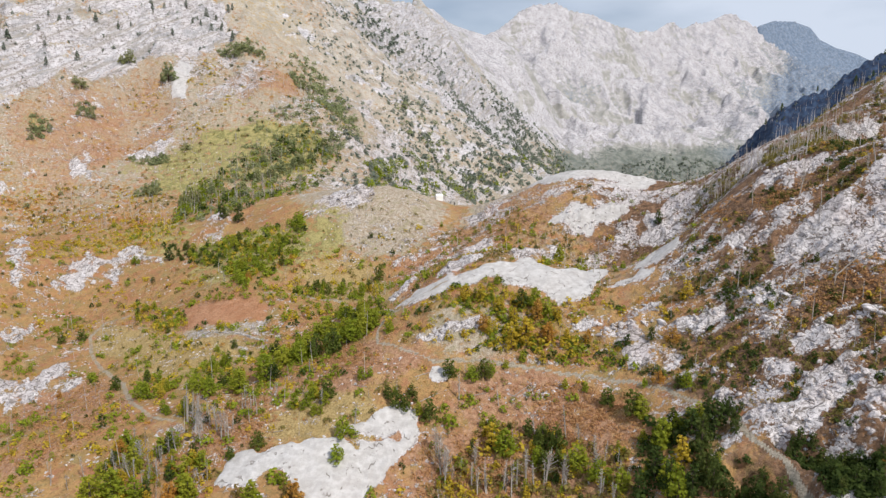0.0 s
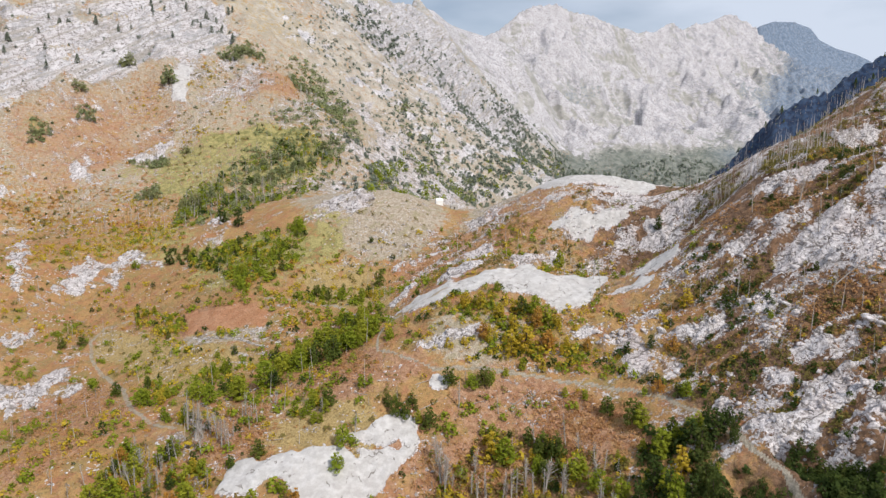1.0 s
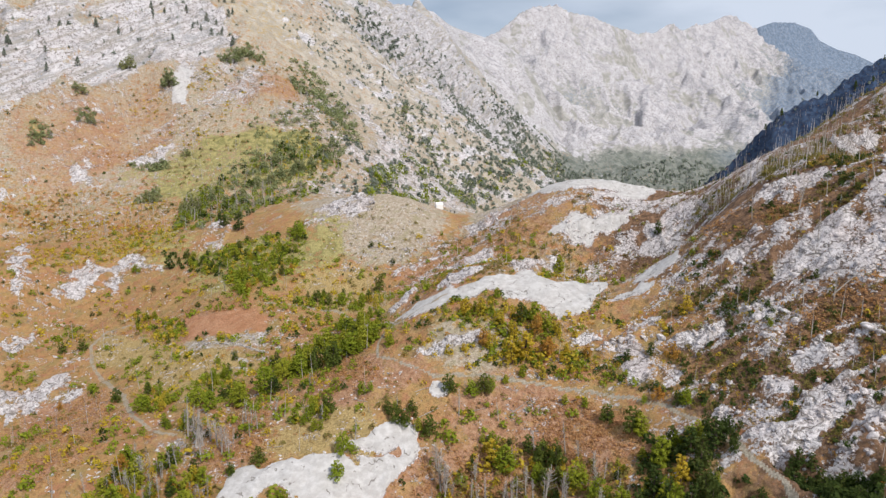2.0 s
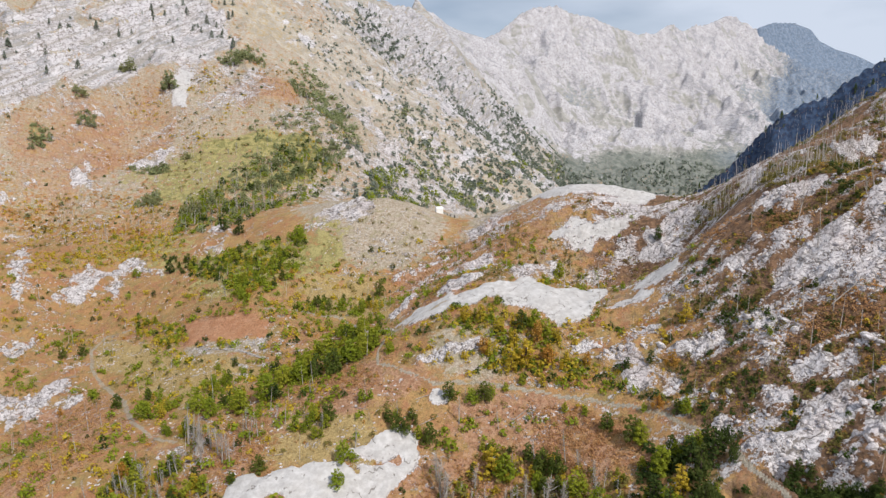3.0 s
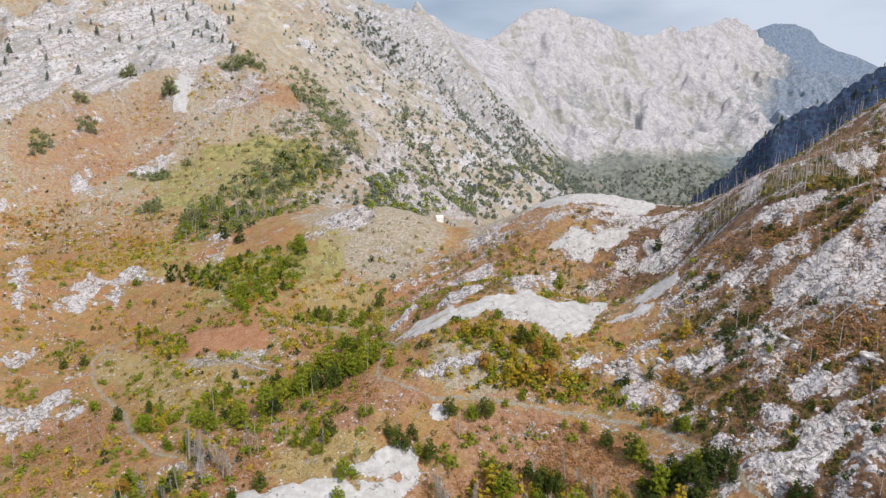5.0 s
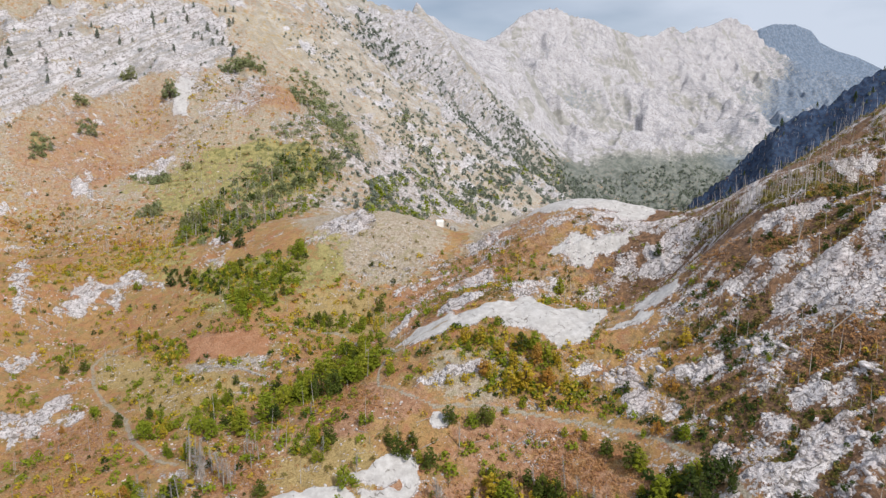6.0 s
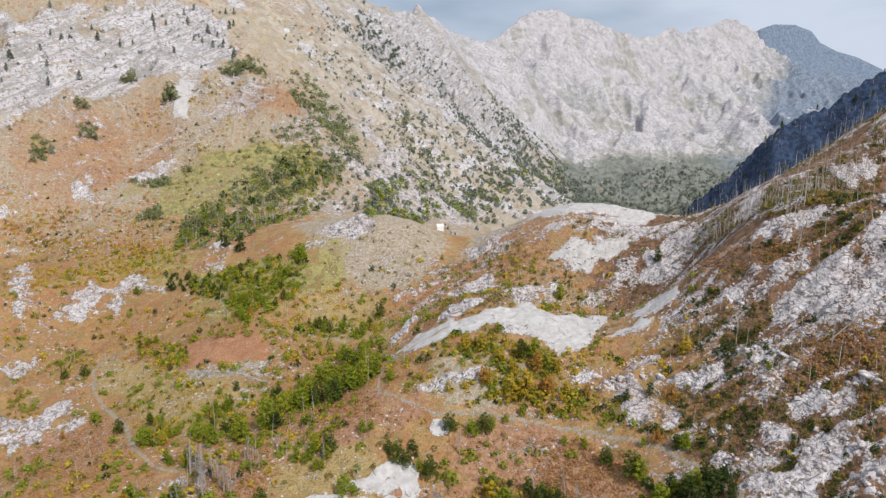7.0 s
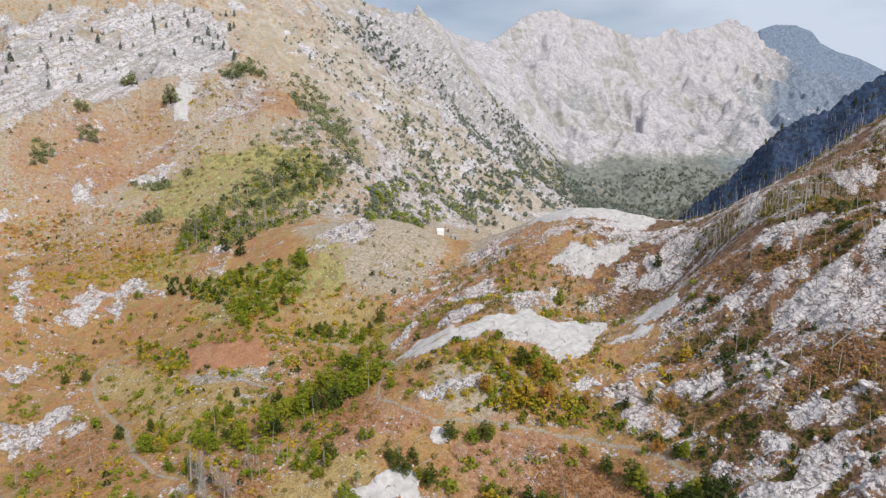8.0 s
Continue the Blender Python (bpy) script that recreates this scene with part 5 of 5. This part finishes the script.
p = np.concatenate([scatter(WEST_HILL, 320, in_clumps(50, 0.1, 88)), scatter(VALLEY, 80, in_clumps(24, 0.05, 89)), scatter(EAST_SLOPE, 50, off_rock), scatter(SADDLE, 36, off_rock), scatter(WOOD_SLOPE, 90), scatter(WOOD_UPPER, 110), scatter(BARE_STAND, 90), scatter(FAR_WOOD, 1100), scatter(SPUR_WOOD, 600), scatter(EAST_RIDGE, 260), scatter(EAST_CREST, 130), scatter(RIDGE_BUSHES, 260)])
far_trunks(p, rng.uniform(4, 11, len(p)))


# scrub that nobody could count: joined clumps of leaf sprays
def scrub(name, label, category, colour, pts, high, wide, blades, blade, squat=0.6):
    """pts: plan places; high: heights."""
    pts, high = np.asarray(pts), np.asarray(high)
    n = len(pts)
    if n == 0:
        return
    z = land(pts[:, 0], pts[:, 1])
    d = rng.normal(0, 1, (n, blades, 3))
    d /= np.linalg.norm(d, axis=2)[..., None]
    d[..., 2] = np.abs(d[..., 2])
    lump = rng.uniform(0.55, 1.05, (n, blades, 1))
    off = d * lump * np.stack([high * wide, high * wide, high], 1)[:, None, :]
    c = np.column_stack([pts, z])[:, None, :] + off
    out = (d + np.array([0, 0, 0.3])).reshape(-1, 3)
    v, f = sprays(c.reshape(-1, 3), out, 1.0, rng)
    mid = np.repeat(c.reshape(-1, 3), 4, axis=0)
    s = np.repeat(np.repeat(high * blade, blades), 4)[:, None]
    v = mid + (v - mid) * s
    tagged(new(name, raw_mesh(name, v, f, LEAF[colour])), label, category, kind="stuff")


def field(outline, count, lo, hi, keep=off_rock):
    p = scatter(outline, count, keep)
    return p, rng.uniform(lo, hi, len(p)) * rng.uniform(0.6, 1.1, len(p))


def fields(*parts):
    return np.concatenate([p for p, h in parts]), np.concatenate([h for p, h in parts])


pockets = lambda x, y: (np.add(*rock_share(x, y)) < 0.5) & (east_ribs(x, y) < -0.25) & (track(x, y, ROAD, 2.5) < 0.1)
p, h = fields(field(THICKET_WEST, 260, 1.5, 4.0), field(WEST_SCRUB, 60, 1, 3), field(COPSE_MID, 60, 1, 3), field(COPSE_LOOP, 30, 1, 3), field(COPSE_STAND, 40, 1, 3), field(COPSE_BANK, 40, 1, 3), field(COPSE_ROW, 40, 1, 3), field(OCHRE_THICKET, 25, 1, 3),
              field(VALLEY, 460, 1.0, 3.6, in_clumps(18, 0.42, 91)), field(VALLEY, 130, 1.4, 3.8), field(SADDLE, 130, 0.8, 2.4, in_clumps(16, 0.15, 101)), field(WOOD_SLOPE, 170, 2, 5), field(GREEN_BELT, 90, 1.4, 3.8), field(LOW_BELT, 80, 1.4, 3.8), field(ROAD_EDGE, 70, 0.9, 2.6), field(MID_BUSHES, 100, 1, 3.0),
              field(FOOT_WOOD, 110, 3, 7, None), field(GULLY_FOOT, 90, 3, 7, None), field(COPSE_HILL, 60, 2, 5))
scrub("green_scrub", "green scrub of low broadleaf bushes", "scrub", "green", p, h, 0.75, 34, 0.20)
p, h = fields(field(THICKET_WEST, 140, 1.2, 3.2), field(GREEN_BELT, 60, 1.2, 3.2), field(LOW_BELT, 50, 1.2, 3.3), field(ROAD_EDGE, 50, 0.8, 2.4), field(MID_BUSHES, 90, 1, 2.6), field(WEST_SCRUB, 130, 1, 2.6), field(LOW_WEST, 70, 1, 3), field(OCHRE_THICKET, 40, 1, 3), field(LOW_MID, 120, 1, 3), field(COPSE_BANK, 60, 1, 3),
              field(VALLEY, 280, 1.0, 3.2, in_clumps(20, 0.42, 92)), field(VALLEY, 90, 1.2, 3.2), field(WEST_HILL, 260, 1, 3.0, in_clumps(40, 0.35, 93)), field(WEST_LOW, 420, 0.9, 2.6, in_clumps(24, 0.0, 102)), field(EAST_SLOPE, 120, 0.6, 1.8))
scrub("yellow_scrub", "yellowing autumn scrub of low bushes", "scrub", "ochre", p, h, 0.75, 24, 0.235)
p, h = fields(field(VALLEY, 160, 0.6, 1.8, in_clumps(20, 0.2, 103)), field(WEST_HILL, 260, 0.8, 2.6, in_clumps(40, 0.3, 94)), field(WEST_LOW, 220, 0.8, 2.2, in_clumps(24, 0.1, 104)), field(EAST_SLOPE, 240, 0.5, 1.5))
scrub("orange_scrub", "orange-brown autumn scrub of low bushes", "scrub", "russet", p, h, 0.8, 26, 0.22)
p, h = fields(field(EAST_SLOPE, 800, 0.6, 1.8, pockets), field(EAST_SLOPE, 200, 0.6, 1.6), field(SADDLE, 560, 0.6, 2.0, in_clumps(14, 0.0, 105)), field(EAST_RIDGE, 620, 0.8, 2.6), field(EAST_CREST, 520, 0.7, 2.2), field(MOUND, 50, 0.7, 2), field(WEST_HILL, 420, 1, 2.8, in_clumps(30, 0.1, 106)), field(WEST_LOW, 240, 0.8, 2.2), field(LOW_MID, 300, 0.8, 2.8),
              field(VALLEY, 380, 0.8, 2.6))
scrub("olive_scrub", "dull olive scrub of low wiry bushes", "scrub", "olive", p, h, 0.8, 21, 0.245)
p, h = fields(field(ROAD_THICKET, 110, 1, 3.5), field(WOOD_SLOPE, 60, 3, 6), field(WEST_HILL, 120, 1, 3.2), field(EAST_SLOPE, 420, 0.5, 1.8, pockets), field(EAST_SLOPE, 200, 0.7, 2.6, in_clumps(12, 0.3, 90)), field(EAST_RIDGE, 160, 0.8, 2.4), field(EAST_CREST, 90, 0.8, 2.2), field(SHADY_BANK, 300, 1.0, 3.0, no_track), field(SHADY_A, 80, 0.8, 2, None), field(SHADY_B, 70, 0.8, 2.2, None), field(COPSE_EDGE, 40, 1.5, 3.5), field(THICKET_WEST, 40, 2, 4), field(GREEN_BELT, 14, 1.5, 3.4), field(LOW_BELT, 10, 1.5, 3.4), field(ROAD_EDGE, 40, 1, 3), field(MID_BUSHES, 40, 1, 3), field(VALLEY, 110, 0.8, 2))
scrub("dark_scrub", "dark green scrub of dense low bushes", "scrub", "dark", p, h, 0.6, 34, 0.20)
p, h = fields(field(WOOD_UPPER, 330, 2, 5), field(WOOD_SLOPE, 280, 2, 5), field(HIGH_CLUMP, 60, 3, 6, None), field(HILL_SCRUB_A, 45, 2, 4.5), field(HILL_SCRUB_B, 35, 2, 4), field(HILL_SCRUB_C, 60, 2, 4.5), field(HILL_SCRUB_D, 40, 2, 4), field(HILL_SCRUB_E, 70, 2, 5), field(FOOT_WOOD, 120, 3, 7, None), field(CREST_BELT, 130, 3, 7, None), field(GULLY_FOOT, 60, 3, 7, None), field(GULLY_MID, 80, 3, 7, None))
scrub("sage_scrub", "dull sage-green bushes of the west hillside", "scrub", "sage", p, h, 0.75, 26, 0.22)
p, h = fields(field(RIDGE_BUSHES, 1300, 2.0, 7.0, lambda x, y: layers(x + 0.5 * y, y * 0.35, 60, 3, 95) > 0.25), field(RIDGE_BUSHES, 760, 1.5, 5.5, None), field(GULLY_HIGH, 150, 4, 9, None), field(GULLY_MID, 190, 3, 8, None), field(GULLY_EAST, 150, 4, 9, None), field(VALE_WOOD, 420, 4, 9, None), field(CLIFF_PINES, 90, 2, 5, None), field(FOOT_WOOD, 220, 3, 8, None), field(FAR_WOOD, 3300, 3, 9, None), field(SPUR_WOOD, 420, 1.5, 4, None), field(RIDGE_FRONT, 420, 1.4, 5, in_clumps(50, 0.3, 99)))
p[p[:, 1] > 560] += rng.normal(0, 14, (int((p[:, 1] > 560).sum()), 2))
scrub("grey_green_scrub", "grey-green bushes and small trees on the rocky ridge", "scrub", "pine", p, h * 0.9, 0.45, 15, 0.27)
p = np.concatenate([scatter(o, n, in_clumps(14, -0.35, 86)) for o, n in zip(RUST, [260, 1500, 1050, 900, 900, 500, 400, 600, 500, 300, 900, 300, 200, 200])])
p = p + rng.normal(0, 1, p.shape) * np.where(rng.random((len(p), 1)) < 0.5, 7, 3) * (p[:, 1:] / 260)
p = p[off_rock(p[:, 0], p[:, 1])]
scrub("bracken", "withered red-brown bracken on the slopes", "bracken", "bracken", p, rng.uniform(0.4, 0.9, len(p)), 1.3, 9, 0.42)
p = np.concatenate([scatter(VALLEY, 3600, off_rock), scatter(EAST_SLOPE, 1400, off_rock), scatter(SADDLE, 900, off_rock)])
scrub("dry_grass", "tufts of dry straw-coloured grass", "grass", "tuft", p, rng.uniform(0.25, 0.6, len(p)), 1.2, 6, 0.6)


# ---------------------------------------------------------------- limestone blocks and rubble
def block_shape(seed):
    """An angular block about one metre in half-width: a ball cut by random planes."""
    r = np.random.default_rng(seed)
    bm = bmesh.new()
    bmesh.ops.create_icosphere(bm, subdivisions=2, radius=1.25)
    v = np.array([q.co[:] for q in bm.verts])
    f = np.array([[q.index for q in t.verts] for t in bm.faces])
    bm.free()
    for _ in range(14):
        n = r.normal(0, 1, 3)
        n /= np.linalg.norm(n)
        d = v @ n - r.uniform(0.45, 0.85)
        v = v - np.maximum(d, 0)[:, None] * n
    v = v + 0.035 * r.normal(0, 1, v.shape)
    return v * r.uniform(0.8, 1.25, 3) * np.array([1.1, 1.0, 0.75]), f


BLOCKS = [block_shape(300 + i) for i in range(8)]
LOW_BLOCKS = []
for i in range(6):
    r_ = np.random.default_rng(400 + i)
    bm_ = bmesh.new()
    bmesh.ops.create_icosphere(bm_, subdivisions=1, radius=1.0)
    v_ = np.array([q.co[:] for q in bm_.verts]) * r_.uniform(0.5, 1.25, (len(bm_.verts), 1))
    LOW_BLOCKS.append((v_ * np.array([1.25, 0.9, 0.62]), np.array([[q.index for q in t.verts] for t in bm_.faces])))
    bm_.free()


def turned(n):
    """Random turns, mostly about the upright."""
    a, b, c = rng.uniform(0, 6.283, n), rng.normal(0, 0.3, n), rng.normal(0, 0.3, n)
    ca, sa, cb, sb, cc, sc = np.cos(a), np.sin(a), np.cos(b), np.sin(b), np.cos(c), np.sin(c)
    m = np.empty((n, 3, 3))
    m[:, 0] = np.stack([ca * cb, ca * sb * sc - sa * cc, ca * sb * cc + sa * sc], 1)
    m[:, 1] = np.stack([sa * cb, sa * sb * sc + ca * cc, sa * sb * cc - ca * sc], 1)
    m[:, 2] = np.stack([-sb, cb * sc, cb * cc], 1)
    return m


def rubble(name, label, pts, size, shapes, sink):
    """Loose stones joined into one mesh."""
    z = land(pts[:, 0], pts[:, 1]) - sink * size
    m = turned(len(pts)) * size[:, None, None]
    which = rng.integers(0, len(shapes), len(pts))
    vs, fs, o = [], [], 0
    for i, (v, f) in enumerate(shapes):
        k = which == i
        w = np.einsum("nij,vj->nvi", m[k], v) + np.column_stack([pts[k], z[k]])[:, None, :]
        vs.append(w.reshape(-1, 3))
        fs.append((f[None] + (np.arange(k.sum()) * len(v))[:, None, None] + o).reshape(-1, 3))
        o += k.sum() * len(v)
    tagged(new(name, raw_mesh(name, np.concatenate(vs), np.concatenate(fs), ROCK)), label, "rubble", kind="stuff")


def area(pts):
    q = np.array(pts, float)
    return abs(np.sum(q[:, 0] * np.roll(q[:, 1], -1) - np.roll(q[:, 0], -1) * q[:, 1])) / 2


near_crags = [o for o in OUTCROPS if max(y for x, y in o) < 520]
p = np.concatenate([scatter(o, int(40 + min(900, area(o) / 9.0))) for o in near_crags])
rubble("outcrop_rubble", "broken pale limestone blocks of the outcrops", p, rng.uniform(0.3, 1.0, len(p)) ** 1.8 * 1.2, LOW_BLOCKS, 0.5)
east_strip = lambda x, y: off_rock(x, y) & (east_ribs(x, y) > 0.35)
p = np.concatenate([scatter(EAST_SLOPE, 1500, east_strip), scatter(EAST_RIDGE, 400), scatter(EAST_CREST, 200), scatter(MOUND, 160), scatter(SADDLE, 1100, lambda x, y: off_rock(x, y) & (layers(x * 0.3, y - 0.2 * x, 7, 3, 72) > 0.15)), scatter(VALLEY, 1500, in_clumps(16, 0.35, 97)),
                    scatter(WEST_HILL, 420, in_clumps(30, 0.4, 98))])
rubble("hillside_rubble", "scattered pale limestone stones in dry turf", p, rng.uniform(0.25, 0.9, len(p)) ** 1.4 * np.where(p[:, 1] > 450, 1.6, 1.0), LOW_BLOCKS, 0.2)

# single large blocks
BLOCK_MESHES = [raw_mesh("limestone_block", v, f, ROCK) for v, f in BLOCKS]
spots = np.concatenate([scatter(o, int(4 + min(24, area(o) / 90))) for o in near_crags] + [scatter(EAST_SLOPE, 60, east_strip), scatter(SADDLE, 20, off_rock)])
spots = spots[:290]
hs = land(spots[:, 0], spots[:, 1])
for (x, y), z in zip(spots, hs):
    s_ = rng.uniform(0.7, 1.7)
    ob = tagged(new("limestone_block", BLOCK_MESHES[int(rng.integers(0, 8))]), "angular pale grey limestone block half buried in the slope", "rock", "limestone blocks")
    ob.matrix_basis = Matrix.LocRotScale((x, y, z - 0.35 * s_), Euler((rng.normal(0, 0.25), rng.normal(0, 0.25), rng.uniform(0, 6.28))), (s_ * rng.uniform(0.9, 1.3), s_, s_ * rng.uniform(0.9, 1.3)))


# ---------------------------------------------------------------- huts on the saddle
def plaster_material(name, low, high):
    k = Nodes(name)
    c = k.mix(k.ramp(k.noise(0.8, 5, 0.65), 0.35, 0.7), low, high)
    k.bump(k.noise(0.15, 4), 0.03, 0.5)
    return k.done(c, 0.85)


LIMEWASH = plaster_material("limewash", (0.74, 0.73, 0.70), (0.84, 0.83, 0.81))
GREYSTONE = plaster_material("grey_stone_wall", (0.34, 0.32, 0.30), (0.52, 0.50, 0.47))
DARKWOOD = plaster_material("dark_door_wood", (0.035, 0.03, 0.028), (0.07, 0.06, 0.05))


def bm_mesh(name, bm, material):
    bmesh.ops.recalc_face_normals(bm, faces=bm.faces)
    me = bpy.data.meshes.new(name)
    bm.to_mesh(me)
    bm.free()
    me.materials.append(material)
    return me


def box_bm(w, d, h, x=0, y=0, z=0, edge=0.05):
    bm = bmesh.new()
    bmesh.ops.create_cube(bm, size=1, matrix=Matrix.LocRotScale((x, y, z + h / 2), None, (w, d, h)))
    bmesh.ops.bevel(bm, geom=bm.edges[:], offset=edge, segments=1, affect="EDGES")
    return bm


def vault_bm(w, d, rise, z, over):
    """A barrel roof over the walls."""
    bm = bmesh.new()
    n = 10
    ends = []
    for y in (-d / 2 - over, d / 2 + over):
        ends.append([bm.verts.new(((w / 2 + over) * math.cos(math.pi * (1 - i / n)), y, z + rise * math.sin(math.pi * i / n))) for i in range(n + 1)])
    for i in range(n):
        bm.faces.new((ends[0][i], ends[0][i + 1], ends[1][i + 1], ends[1][i]))
    for e in ends:
        bm.faces.new(e)
    bm.faces.new((ends[0][0], ends[1][0], ends[1][n], ends[0][n]))
    return bm


def build_hut(name, label, w, d, h, rise, wall, roof, x, y, turn):
    z = float(land(np.array([x]), np.array([y]))[0])
    root = tagged(new(name), label, "hut")
    part("wall", bm_mesh("wall", box_bm(w, d, h + 0.8, z=-0.8), wall), root)
    part("roof", bm_mesh("roof", vault_bm(w, d, rise, h, 0.12), roof), root)
    part("door", bm_mesh("door", box_bm(0.85, 0.12, min(1.9, h - 0.2), y=-d / 2 - 0.03, edge=0.02), DARKWOOD), root, "dark wooden door")
    root.matrix_basis = pose(x, y, z, 0, 0, turn)


hx, hy = HUT_PLACE
build_hut("white_hut", "small whitewashed hut with a rounded roof on the grassy saddle", 4.0, 4.4, 2.4, 1.6, LIMEWASH, LIMEWASH, hx, hy, 100)
build_hut("stone_hut", "low grey stone hut with a dark doorway on the saddle", 4.6, 3.6, 1.9, 1.0, GREYSTONE, GREYSTONE, hx + 9.5, hy - 0.5, 12)


# ---------------------------------------------------------------- dry stone wall on the old terrace
def build_wall(line):
    root = tagged(new("dry_stone_wall"), "low broken dry stone wall of pale limestone along a terrace", "stone wall")
    shapes = [raw_mesh("stone", v * 0.5, f, ROCK) for v, f in LOW_BLOCKS]
    pts, seg = np.array(line), []
    for a, b in zip(pts, pts[1:]):
        n = max(2, int(np.hypot(*(b - a)) / 0.55))
        seg += [a + (b - a) * i / n for i in range(n)]
    seg = np.array(seg)
    z = land(seg[:, 0], seg[:, 1])
    for course in range(3):
        for (x, y), h in zip(seg, z):
            if rng.random() < 0.25 + 0.2 * course:
                continue
            s_ = rng.uniform(0.55, 0.9)
            ob = part("stone", shapes[int(rng.integers(0, len(shapes)))], root)
            ob.matrix_basis = Matrix.LocRotScale((x + rng.normal(0, 0.12), y + rng.normal(0, 0.12), h + 0.1 + 0.36 * course), Euler(rng.normal(0, 0.2, 3)), (s_ * 1.2, s_, s_))


build_wall(WALL_LINE)


# ---------------------------------------------------------------- fallen logs
def build_log():
    root = new("fallen_log")
    tv, tf = tube([(0.008 * math.sin(6 * z), 0, z) for z in np.linspace(0, 1, 7)], [0.02, 0.019, 0.017, 0.015, 0.012, 0.009, 0.004], 7)
    part("trunk", raw_mesh("trunk", tv, tf, DEADWOOD, True), root)
    for bv, bf in limbs(np.random.default_rng(5), 6, 0.4, 0.95, 0.14, 0.5, 0.007):
        part("branch", raw_mesh("branch", bv, bf, DEADWOOD, True), root)
    return root


for i, (x, y, l) in enumerate(LOGS):
    way = rng.uniform(-0.5, 0.5) + (math.pi if i % 2 else 0)
    ends = np.array([[x, y], [x + l * math.cos(way), y + l * math.sin(way)]])
    za, zb = land(ends[:, 0], ends[:, 1])
    if i == 0:
        first = log = tagged(build_log(), "bleached fallen tree trunk lying on the slope", "log", "fallen trunks")
    else:
        log = copy_thing(first, Matrix.Identity(4))
    to = Vector((*ends[1], zb + 0.25)) - Vector((x, y, za + 0.15))
    log.matrix_basis = Matrix.LocRotScale((x, y, za + 0.15), to.to_track_quat("Z", "Y"), (to.length, to.length, to.length))
